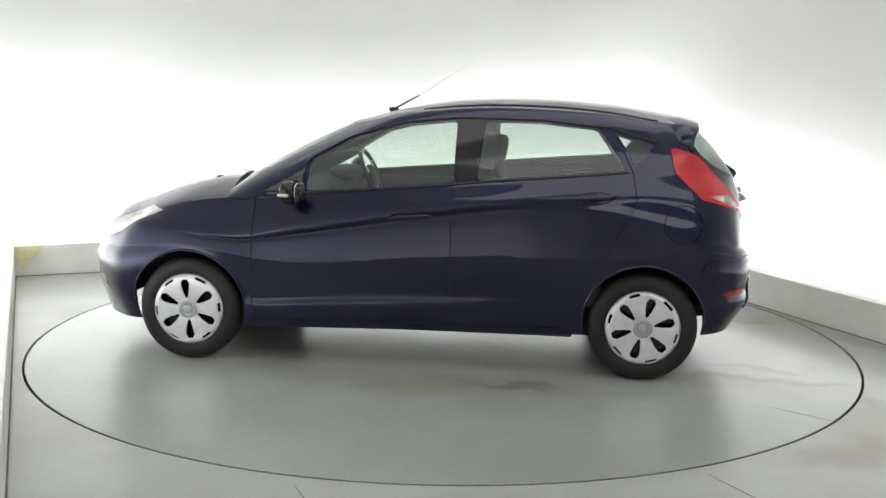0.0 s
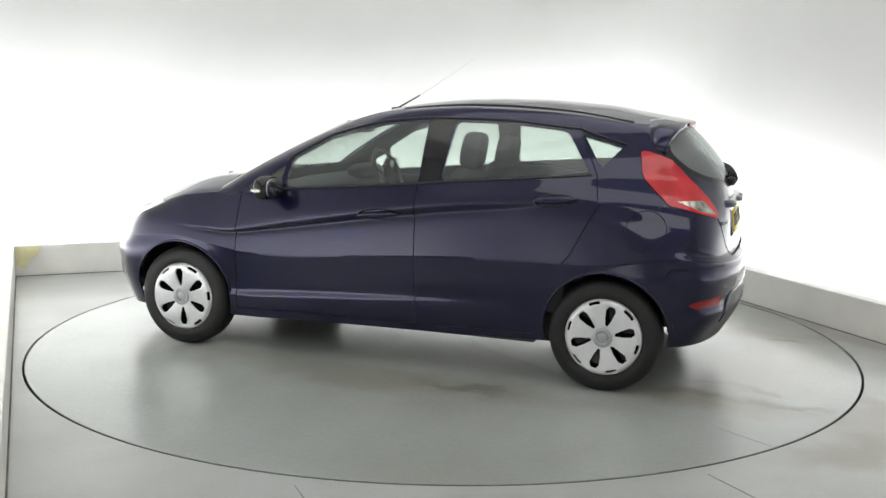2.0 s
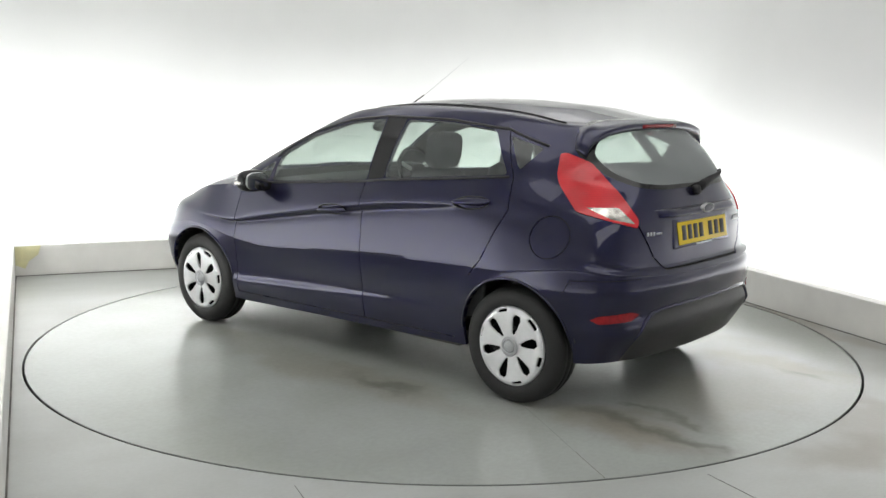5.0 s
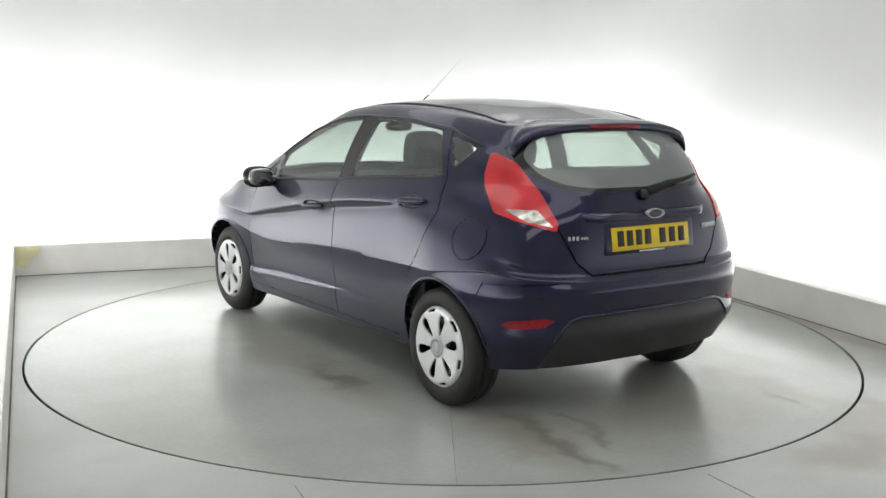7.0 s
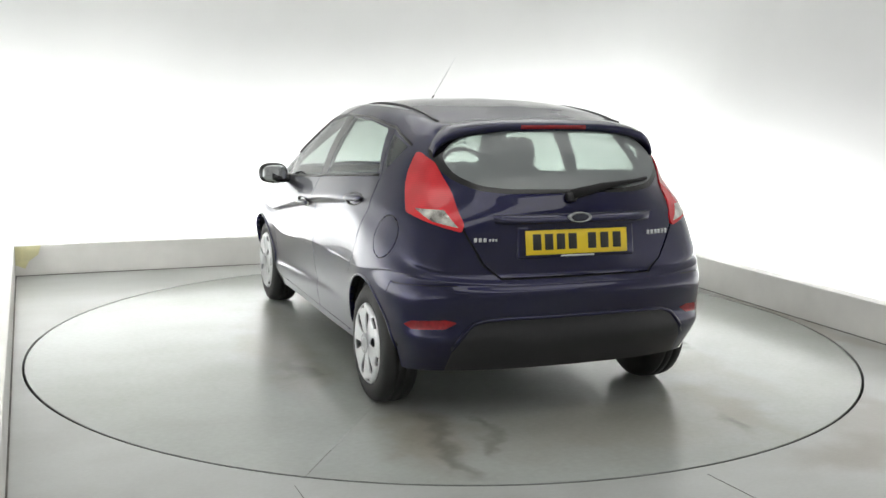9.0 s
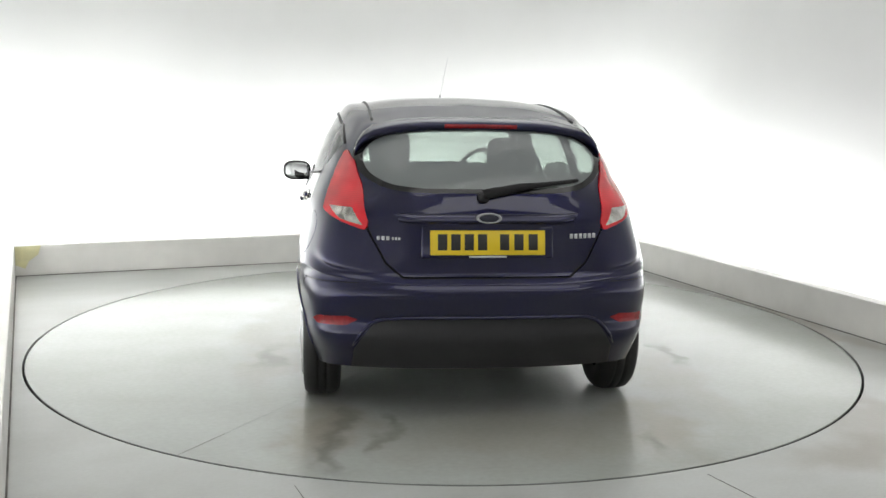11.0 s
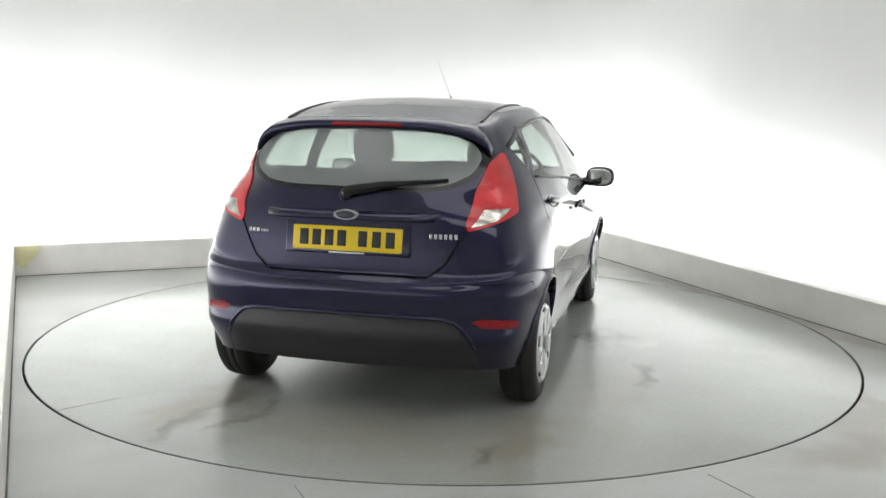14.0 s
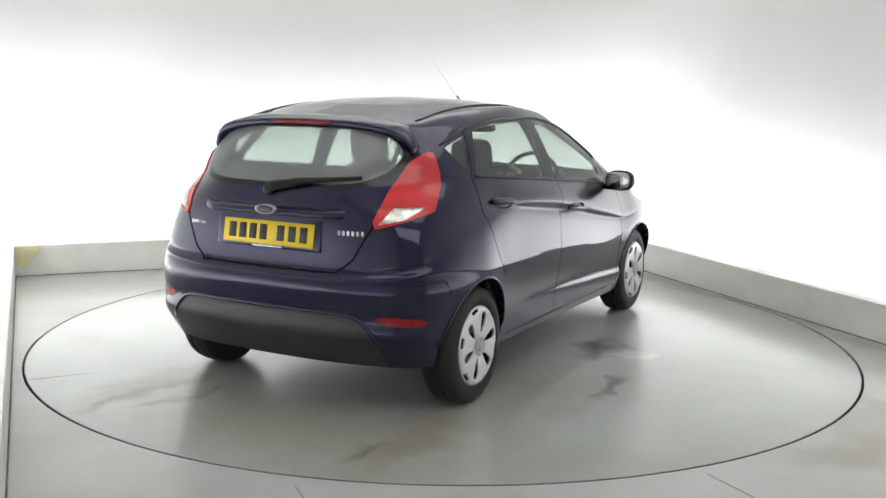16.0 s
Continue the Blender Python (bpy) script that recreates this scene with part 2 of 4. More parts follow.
def build_studio():
    R, GAPW = 2.4335, 0.015
    # floor sheet with the round opening
    bm = bmesh.new()
    n = 192
    inner, outer, low = [], [], []
    q0, q1, p1 = REAR, BACK + LEDGE + 0.1, HALF + LEDGE + 0.1
    for i in range(n):
        a = 2 * math.pi * i / n
        c, s = math.cos(a), math.sin(a)
        inner.append(bm.verts.new(((R + GAPW) * c, (R + GAPW) * s, 0)))
        low.append(bm.verts.new(((R + GAPW) * c, (R + GAPW) * s, -0.12)))
        k = min(p1 / max(abs(c), 1e-6), (q1 if s > 0 else -q0) / max(abs(s), 1e-6))
        outer.append(bm.verts.new((k * c, k * s, 0)))
    for i in range(n):
        j = (i + 1) % n
        bm.faces.new((inner[i], outer[i], outer[j], inner[j]))
        bm.faces.new((low[i], inner[i], inner[j], low[j]))
    for sx in (-1, 1):
        for qy in (q0, q1):
            # the corner triangle that the rays skip
            near = [v for v in outer if abs(abs(v.co.x) - p1) < 1e-4 and v.co.x * sx > 0 and v.co.y * qy > 0]
            far = [v for v in outer if abs(v.co.y - qy) < 1e-4 and v.co.x * sx > 0]
            a = max(near, key=lambda v: abs(v.co.y))
            b = max(far, key=lambda v: abs(v.co.x))
            if a is not b:
                bm.faces.new((a, b, bm.verts.new((sx * p1, qy, 0))))
    bmesh.ops.recalc_face_normals(bm, faces=bm.faces)
    for f in bm.faces:
        if abs(f.normal.z) > 0.9 and f.normal.z < 0:
            f.normal_flip()
    fl = mesh_ob("floor", bm, FLOOR, smooth=False)
    fl.matrix_world = ROOM
    setting(fl, "pale grey-green painted studio floor with faint stains", "floor")
    # gap bottom, its shade put into the colour
    pit = mesh_ob("floor_pit", lathe([(0.0, -0.115), (R + 0.06, -0.115)], 96, "z"), GAPBLACK)
    setting(pit, "pit floor below the turntable gap, coloured near-black for its shade", "floor")

    # low kerb round three sides
    def kerb(name, p0, p1_, q0_, q1_, label):
        bm = boxed((p1_ - p0, q1_ - q0_, KERB), pose((p0 + p1_) / 2, (q0_ + q1_) / 2, KERB / 2), 0.006)
        ob = mesh_ob(name, bm, KERBM, smooth=False)
        ob.matrix_world = ROOM
        setting(ob, label, "kerb")
        return ob
    t = 0.09
    kerb("kerb_back", -HALF, HALF, BACK, BACK + t, "low off-white painted kerb along the studio wall")
    kerb("kerb_right", HALF, HALF + t, REAR + 0.3, BACK + t, "low off-white painted kerb, scuffed along its foot")
    kerb("kerb_left", -HALF - t, -HALF, REAR + 0.3, BACK + t, "low off-white painted kerb beside the camera")
    # dirty joint along the kerb's foot
    for x0, y0, x1, y1 in ((-HALF, BACK - .004, HALF, BACK - .004), (HALF - .004, REAR + .3, HALF - .004, BACK - .01), (-HALF + .004, REAR + .3, -HALF + .004, BACK - .01)):
        ob = mesh_ob("kerb_joint", boxed((max(.008, x1 - x0), max(.008, y1 - y0), .004), pose((x0 + x1) / 2, (y0 + y1) / 2, .0022)), JOINT, smooth=False)
        ob.matrix_world = ROOM
        setting(ob, "grimy joint between kerb and floor", "joint")
    # yellowed patch at the kerb's corner
    bm = bmesh.new()
    pts = [(0.0, 0.235), (0.19, 0.24), (0.17, 0.17), (0.10, 0.12), (0.07, 0.06), (0.0, 0.09)]
    f = bm.faces.new([bm.verts.new((x, 0, z)) for x, z in pts])
    bmesh.ops.extrude_face_region(bm, geom=[f])
    for v in list(bm.verts)[:len(pts)]:
        v.co.y += 0.002
    ob = mesh_ob("kerb_stain", bm, KERBY, smooth=False)
    ob.matrix_world = ROOM @ pose(-HALF + 0.004, BACK - 0.003, 0)
    setting(ob, "yellowed paint patch on the kerb", "stain")

    # cyclorama: one curved white wall on three sides
    w, b, rad = HALF + LEDGE, BACK + LEDGE, 0.9
    path = [(w, WHITE_R)] + [(w - rad + rad * math.cos(a), b - rad + rad * math.sin(a)) for a in np.linspace(0, math.pi / 2, 14)]
    path += [(-w + rad + rad * math.cos(a), b - rad + rad * math.sin(a)) for a in np.linspace(math.pi / 2, math.pi, 14)] + [(-w, WHITE_L)]
    bm = bmesh.new()
    low = [bm.verts.new((x, y, 0)) for x, y in path]
    high = [bm.verts.new((x, y, TALL)) for x, y in path]
    for i in range(len(path) - 1):
        bm.faces.new((low[i], low[i + 1], high[i + 1], high[i]))
    ob = mesh_ob("wall_cyclorama", bm, WALLM)
    so = ob.modifiers.new("thick", "SOLIDIFY")
    so.thickness, so.offset = 0.12, 1 if ob.data.polygons[0].normal.x > 0 else -1
    ob.matrix_world = ROOM
    setting(ob, "seamless white studio wall with rounded corners", "wall")
    # side and rear walls, unseen and added to shape the car's reflections
    for name, sx, q in (("wall_right", 1, WHITE_R), ("wall_left", -1, WHITE_L)):
        ob = mesh_ob(name, boxed((0.12, q - REAR - 0.004, TALL), pose(sx * (w + 0.06), (q + REAR) / 2, TALL / 2)), DARKW, smooth=False)
        ob.matrix_world = ROOM
        setting(ob, "unseen off-white side wall, added for the car's reflections", "wall")
    ob = mesh_ob("wall_rear", boxed((2 * w + 0.3, 0.12, TALL), pose(0, REAR - 0.06, TALL / 2)), DARKW, smooth=False)
    ob.matrix_world = ROOM
    setting(ob, "unseen off-white wall behind the camera, added for the car's reflections", "wall")
    ob = mesh_ob("ceiling", boxed((2 * w + 0.4, b - REAR + 0.4, 0.1), pose(0, (b + REAR) / 2, TALL + 0.05)), CEILM, smooth=False)
    ob.matrix_world = ROOM
    setting(ob, "plain pale studio ceiling", "ceiling")

    # joints in the floor beside the turntable
    for x0, y0, x1, y1 in ((-0.565, -2.47, -0.30, -3.06), (1.08, -2.28, 1.50, -3.1)):
        d = Vector((x1 - x0, y1 - y0, 0))
        ob = mesh_ob("floor_joint", boxed((d.length, 0.0018, 0.002), pose((x0 + x1) / 2, (y0 + y1) / 2, 0.0012, 0, 0, math.degrees(math.atan2(d.y, d.x)))), JOINT, smooth=False)
        setting(ob, "thin dark joint line in the studio floor", "joint")
    # the turntable: two half plates that meet in a seam, on a hub
    tt = new("turntable")
    tagged(tt, "round grey painted turntable with tyre marks and a seam", "turntable")
    for k in (0, 1):
        bm = bmesh.new()
        a0 = radians(146 + 180 * k)
        rim = [(R * math.cos(a0 + math.pi * i / 96), R * math.sin(a0 + math.pi * i / 96)) for i in range(97)]
        inset = 0.0005
        nx, ny = -math.sin(a0) * inset, math.cos(a0) * inset
        rim[0] = (rim[0][0] + nx, rim[0][1] + ny)
        rim[-1] = (rim[-1][0] + nx, rim[-1][1] + ny)
        top = [bm.verts.new((x, y, 0.0)) for x, y in rim]
        low = [bm.verts.new((x, y, -0.06)) for x, y in rim]
        bm.faces.new(top)
        bm.faces.new(low[::-1])
        for i in range(97):
            j = (i + 1) % 97
            bm.faces.new((top[i], low[i], low[j], top[j]))
        part("half_plate", bm, PLATE, tt, smooth=False)
    c, s_ = math.cos(radians(146)), math.sin(radians(146))
    part("seam", boxed((0.30, 0.0018, 0.001), pose(2.28 * c, 2.28 * s_, 0.0008, 0, 0, 146)), JOINT, tt, "short dark seam", smooth=False)
    # plate edge in the gap's near-black, deepening its shade
    part("edge_rim", lathe([(R + .001, -.004), (R + .0035, -.007), (R + .0035, -.06), (R + .001, -.06)], 192, "z"), GAPBLACK, tt, "thin near-black edge for the shade in the gap")
    return tt


# ---------- the car: lofted shell ----------
from mathutils.bvhtree import BVHTree
from mathutils.interpolate import poly_3d_calc


def spline(pts, n):
    """Catmull-Rom through the points, n steps to a span."""
    P = np.array(pts, float)
    out = []
    for i in range(len(P) - 1):
        a = P[i - 1] if i else 2 * P[0] - P[1]
        b, c = P[i], P[i + 1]
        d = P[i + 2] if i + 2 < len(P) else 2 * P[-1] - P[-2]
        for k in range(n):
            t = k / n
            out.append(0.5 * (2 * b + (c - a) * t + (2 * a - 5 * b + 4 * c - d) * t * t + (3 * b - a - 3 * c + d) * t ** 3))
    out.append(P[-1])
    return np.array(out)


def loft(net, nu, nv):
    """A smooth grid from a net of control points [level][column]."""
    rows = [spline(r, nu) for r in net]
    cols = [spline([r[i] for r in rows], nv) for i in range(len(rows[0]))]
    return np.array(cols).transpose(1, 0, 2)


def level(xs, ys, zs):
    return [(x, y, z) for x, y, z in zip(xs, ys, zs)]


LOWER = [
    level((2.00, 1.98, 1.86, 1.62, 1.245, .87, .6, .1, -.35, -.75, -1.0, -1.245, -1.53, -1.69, -1.775, -1.795),
          (0, .40, .66, .76, .785, .79, .79, .79, .79, .79, .79, .79, .76, .65, .36, 0),
          (.19, .19, .20, .21, .21, .20, .205, .215, .22, .23, .235, .24, .248, .258, .262, .262)),
    level((2.06, 2.03, 1.90, 1.64, 1.245, .87, .6, .1, -.35, -.75, -1.0, -1.245, -1.56, -1.76, -1.85, -1.87),
          (0, .42, .70, .80, .825, .823, .821, .819, .816, .813, .818, .83, .797, .69, .375, 0),
          (.36, .36, .36, .36, .33, .312, .325, .35, .372, .38, .38, .38, .39, .40, .40, .40)),
    level((2.065, 2.035, 1.905, 1.645, 1.245, .87, .6, .1, -.35, -.75, -1.0, -1.245, -1.55, -1.745, -1.845, -1.866),
          (0, .425, .71, .815, .838, .816, .811, .812, .815, .819, .828, .842, .808, .70, .39, 0),
          (.42, .42, .42, .42, .41, .375, .385, .41, .425, .43, .435, .44, .46, .485, .50, .505)),
    level((2.07, 2.04, 1.91, 1.65, 1.245, .87, .6, .1, -.35, -.75, -1.0, -1.245, -1.55, -1.755, -1.862, -1.885),
          (0, .43, .72, .83, .855, .836, .828, .828, .829, .831, .841, .856, .822, .705, .40, 0),
          (.52, .52, .53, .55, .56, .53, .50, .50, .50, .51, .53, .56, .59, .605, .615, .62)),
    level((2.04, 2.01, 1.87, 1.63, 1.245, .88, .6, .1, -.35, -.75, -1.0, -1.245, -1.54, -1.74, -1.842, -1.865),
          (0, .42, .70, .81, .852, .846, .843, .843, .843, .842, .848, .855, .812, .695, .39, 0),
          (.60, .60, .615, .64, .655, .60, .585, .62, .65, .665, .67, .68, .71, .69, .668, .665)),
    level((2.03, 2.0, 1.85, 1.62, 1.245, .90, .6, .1, -.35, -.75, -1.0, -1.245, -1.535, -1.725, -1.815, -1.832),
          (0, .42, .692, .80, .846, .836, .832, .832, .831, .829, .832, .830, .795, .68, .385, 0),
          (.65, .65, .67, .69, .685, .668, .698, .765, .825, .862, .872, .83, .77, .715, .70, .698)),
    level((2.01, 1.98, 1.83, 1.61, 1.245, .92, .6, .1, -.35, -.75, -1.0, -1.245, -1.53, -1.72, -1.805, -1.82),
          (0, .417, .682, .787, .838, .828, .823, .824, .823, .823, .818, .806, .772, .685, .385, 0),
          (.685, .685, .705, .73, .714, .693, .735, .815, .878, .919, .934, .91, .845, .76, .735, .73)),
    level((1.99, 1.95, 1.80, 1.60, 1.245, .94, .6, .1, -.35, -.75, -1.0, -1.245, -1.49, -1.68, -1.783, -1.80),
          (0, .41, .664, .765, .824, .841, .845, .848, .845, .828, .803, .783, .735, .635, .38, 0),
          (.712, .712, .735, .765, .748, .722, .775, .857, .922, .962, .982, .988, .975, .945, .93, .93)),
    level((1.95, 1.91, 1.76, 1.56, 1.27, 1.02, .6, .1, -.35, -.75, -1.0, -1.20, -1.40, -1.58, -1.73, -1.76),
          (0, .40, .62, .70, .75, .762, .79, .80, .795, .78, .755, .725, .675, .58, .36, 0),
          (.748, .75, .768, .815, .878, .912, .945, .99, 1.03, 1.07, 1.095, 1.105, 1.10, 1.085, 1.07, 1.07)),
]
# the nose draws in towards its corners, more so above the bumper
LOWER = [[(x - ((0, .09, .155, .08) if k < 4 else (0, .09, .150, .08))[i] if i < 4 else x, y - .012 * (i == 2), z) for i, (x, y, z) in enumerate(r)] for k, r in enumerate(LOWER)]
# a tight bend along the waist of the doors
waist, under = LOWER[4], LOWER[3]
LOWER.insert(4, [(a[0] + (b[0] - a[0]) * .14, a[1] + (b[1] - a[1]) * .02, a[2] + (b[2] - a[2]) * .14) for a, b in zip(waist, under)])
ROOFEDGE = level((.44, .42, .33, .11, -.12, -.40, -.72, -.96, -1.13, -1.26, -1.40, -1.48, -1.50),
                 (0, .33, .53, .575, .59, .60, .595, .58, .56, .54, .49, .30, 0),
                 (1.322, 1.320, 1.316, 1.372, 1.399, 1.415, 1.41, 1.395, 1.375, 1.355, 1.345, 1.36, 1.365))
CENTRE_X = (-1.62, -1.50, -1.40, -1.13, -.80, -.46, -.12, .22, .46)
CENTRE_Z = (1.365, 1.38, 1.398, 1.443, 1.472, 1.477, 1.453, 1.391, 1.322)
MIDLINE = (.46, .445, .40, .17, -.12, -.40, -.72, -.96, -1.12, -1.25, -1.37, -1.47, -1.50)


def upper_net():
    base = [(1.12, 0, .985), (1.07, .45, .965)] + LOWER[-1][5:]
    bow = (.03, .03, .03, .03, .022, .022, .022, .022, .022, .022, .025, .02, .02)
    net = []
    for k in range(4):
        row = []
        for b, t, w in zip(base, ROOFEDGE, bow):
            b, t = Vector(b), Vector(t)
            p = b.lerp(t, k / 3)
            out = Vector((p.x + 0.35, p.y * 1.2, 0)).normalized()
            p += out * w * math.sin(math.pi * k / 3) * 1.1
            if b.y == 0:
                p.y = 0
            row.append(tuple(p))
        net.append(row)
    for s in (0.16, 0.5, 1.0):
        row = []
        for t, xc in zip(ROOFEDGE, MIDLINE):
            x = t[0] + (xc - t[0]) * s
            zc = float(np.interp(x, CENTRE_X, CENTRE_Z))
            row.append((x, t[1] * (1 - s), zc - (zc - t[2]) * (1 - s) ** 2.4))
        net.append(row)
    return net


def bonnet_net():
    edge = LOWER[-1][:6]
    mid = [(1.95, .748), (1.87, .788), (1.70, .852), (1.52, .915), (1.30, .965), (1.12, .99)]
    net = []
    for s in (0, 0.12, 0.4, 0.7, 1.0):
        net.append([(e[0] + (m[0] - e[0]) * s, e[1] * (1 - s), e[2] + (m[1] - e[2]) * s + 0.045 * math.sin(math.pi * min(1, s * 1.05)) ** 0.8 * min(1, i / 2)) for i, (e, m) in enumerate(zip(edge, mid))])
    return net


SIDE = (Vector((1, 0, 0)), Vector((0, 0, 1)), Vector((0, 1, 0)))
TAIL = (Vector((0, 1, 0)), Vector((0, 0, 1)), Vector((-1, 0, 0)))
NOSE = (Vector((0, 1, 0)), Vector((0, 0, 1)), Vector((1, 0, 0)))
CORNER = (Vector((-.7071, -.7071, 0)), Vector((0, 0, 1)), Vector((-.7071, .7071, 0)))
FCORNER = (Vector((.7071, -.7071, 0)), Vector((0, 0, 1)), Vector((.7071, .7071, 0)))


def cut(bm, tag, poly, view, source, value, facing=0.15):
    """Cut a convex outline into the shell; faces inside take the tag."""
    A, B, D = view
    area2 = sum(p[0] * q[1] - q[0] * p[1] for p, q in zip(poly, poly[1:] + poly[:1]))
    if area2 < 0:
        poly = poly[::-1]
    planes = []
    for p, q in zip(poly, poly[1:] + poly[:1]):
        n = A * (q[1] - p[1]) - B * (q[0] - p[0])
        if n.length > 1e-9:
            planes.append((A * p[0] + B * p[1], n.normalized()))
    bm.normal_update()
    lo_a, hi_a = min(p[0] for p in poly), max(p[0] for p in poly)
    lo_b, hi_b = min(p[1] for p in poly), max(p[1] for p in poly)

    def near(f):
        a = [v.co.dot(A) for v in f.verts]
        b = [v.co.dot(B) for v in f.verts]
        return max(a) > lo_a and min(a) < hi_a and max(b) > lo_b and min(b) < hi_b
    live = [f for f in bm.faces if f[tag] in source and f.normal.dot(D) > facing and near(f)]
    for f in live:
        f[tag] = -99 - f[tag]
    for co, no in planes:
        fs = [f for f in bm.faces if f[tag] <= -99 and not all((v.co - co).dot(no) > -1e-7 for v in f.verts)]
        if not fs:
            break
        geom = fs + list({e for f in fs for e in f.edges}) + list({v for f in fs for v in f.verts})
        bmesh.ops.bisect_plane(bm, geom=geom, dist=1e-6, plane_co=co, plane_no=no)
        for f in bm.faces:
            if f[tag] <= -99 and (f.calc_center_median() - co).dot(no) > 0:
                f[tag] = -99 - f[tag]
    for f in bm.faces:
        if f[tag] <= -99:
            f[tag] = value


def ring(cx, cz, r, n=28):
    return [(cx + r * math.cos(2 * math.pi * i / n), cz + r * math.sin(2 * math.pi * i / n)) for i in range(n)]


def strip(bm, tag, pts, view, source, value, w=0.0024):
    for p, q in zip(pts, pts[1:]):
        d = Vector((q[0] - p[0], q[1] - p[1]))
        n = Vector((-d.y, d.x)).normalized() * w
        d = d.normalized() * w * 0.5
        cut(bm, tag, [(p[0] - d.x + n.x, p[1] - d.y + n.y), (q[0] + d.x + n.x, q[1] + d.y + n.y), (q[0] + d.x - n.x, q[1] + d.y - n.y), (p[0] - d.x - n.x, p[1] - d.y - n.y)], view, source, value)


def rounded(poly, r, n=4):
    """Round a convex outline's corners."""
    out = []
    m = len(poly)
    for i in range(m):
        p, a, b = Vector(poly[i]), Vector(poly[i - 1]), Vector(poly[(i + 1) % m])
        da, db = (a - p), (b - p)
        k = min(r, da.length * 0.45, db.length * 0.45)
        s, e = p + da.normalized() * k, p + db.normalized() * k
        for j in range(n + 1):
            t = j / n
            out.append(tuple((1 - t) ** 2 * s + 2 * t * (1 - t) * p + t * t * e))
    return out


(BODY, FDOOR, RDOOR, FWIN, RWIN, QWIN, SAIL, BPIL, TGATE, RGLASS, WSCREEN, BUMPER, INSERT, LAMPR, LAMPC, FOG, GAP, ARCH, BONNET, HEADL, FBUMP, BORDER, FLAP, FLAPGAP, FFOG) = range(25)


def build_shell():
    bm = bmesh.new()
    tag = bm.faces.layers.int.new("tag")
    for net, nu, nv, value in ((LOWER, 6, 5, BODY), (upper_net(), 6, 5, BODY), (bonnet_net(), 6, 5, BONNET)):
        g = loft(net, nu, nv)
        rows = [[bm.verts.new((p[0], max(0.0, p[1]) if abs(p[1]) > 1e-5 else 0.0, p[2])) for p in r] for r in g]
        for j in range(len(rows) - 1):
            for i in range(len(rows[0]) - 1):
                f = bm.faces.new((rows[j][i], rows[j + 1][i], rows[j + 1][i + 1], rows[j][i + 1]))
                f[tag] = value
    bmesh.ops.remove_doubles(bm, verts=bm.verts, dist=0.0004)
    bmesh.ops.dissolve_degenerate(bm, dist=1e-5, edges=bm.edges)
    # outward: away from the middle of the cabin
    bm.normal_update()
    for f in bm.faces:
        c = f.calc_center_median()
        if f.normal.dot(Vector((c.x * 0.55, c.y, (c.z - 0.75) * 1.3))) < 0:
            f.normal_flip()
    bm.normal_update()
    # the smooth surface before any cutting gives every later point its normal
    ref = bm.copy()
    bmesh.ops.triangulate(ref, faces=ref.faces[:])
    ref.normal_update()
    ref.faces.ensure_lookup_table()
    tree = BVHTree.FromBMesh(ref)

    def true_normal(co):
        p, _, i, _ = tree.find_nearest(co)
        vs = ref.faces[i].verts
        w = poly_3d_calc([v.co for v in vs], p)
        return sum((v.normal * k for v, k in zip(vs, w)), Vector()).normalized()
    C = lambda poly, view, source, value, facing=0.15: cut(bm, tag, poly, view, source, value, facing)
    # wheel openings
    C(ring(1.245, .302, .318), SIDE, (BODY,), ARCH, 0.1)
    C(ring(-1.245, .304, .318), SIDE, (BODY,), ARCH, 0.1)
    # glass
    C(rounded([(.585, .962), (.565, 1.125), (.36, 1.245), (.05, 1.328), (-.225, 1.356), (-.222, 1.028)], .03), SIDE, (BODY,), FWIN)
    C(rounded([(-.345, 1.045), (-.385, 1.355), (-.69, 1.352), (-.985, 1.322), (-1.13, 1.112)], .03), SIDE, (BODY,), RWIN)
    C(rounded([(-1.075, 1.298), (-1.275, 1.245), (-1.185, 1.135)], .02), SIDE, (BODY,), QWIN)
    C(rounded([(.83, .952), (.62, .965), (.60, 1.08)], .015), SIDE, (BODY,), SAIL)
    C([(-.228, 1.03), (-.231, 1.372), (-.379, 1.372), (-.339, 1.046)], SIDE, (BODY,), BPIL)
    C(rounded([(0, 1.078), (.30, 1.080), (.44, 1.094), (.53, 1.142), (.558, 1.215), (.50, 1.28), (.36, 1.335), (0, 1.348), (-.3, 1.348), (-.3, 1.078)], .045), TAIL, (BODY,), RGLASS)
    C([(-.3, .995), (0, .995), (.45, .985), (.68, .985), (.47, 1.335), (.33, 1.345), (0, 1.35), (-.3, 1.35)], NOSE, (BODY,), WSCREEN, 0.25)
    C(rounded([(-.3, 1.058), (.32, 1.060), (.46, 1.074), (.565, 1.130), (.602, 1.225), (.54, 1.30), (.38, 1.35), (-.3, 1.362)], .05), TAIL, (BODY,), BORDER, 0.3)
    # lamps
    C(rounded([(.522, 1.222), (.552, 1.226), (.655, 1.185), (.775, 1.05), (.858, .93), (.852, .893), (.565, .965), (.505, 1.08), (.50, 1.13)], .012), CORNER, (BODY, BORDER), LAMPR, 0.0)
    C(rounded([(.61, .985), (.76, .985), (.838, .912), (.72, .935)], .008), CORNER, (LAMPR,), LAMPC, 0.0)
    C(rounded([(.47, .828), (.64, .838), (.90, .745), (.955, .675), (.90, .635), (.70, .69)], .02), FCORNER, (BODY, BONNET), HEADL, -0.3)
    # panels
    C([(-.3, .69), (.38, .69), (.455, .75), (.535, .90), (.60, 1.19), (.50, 1.36), (-.3, 1.375)], TAIL, (BODY,), TGATE, 0.3)
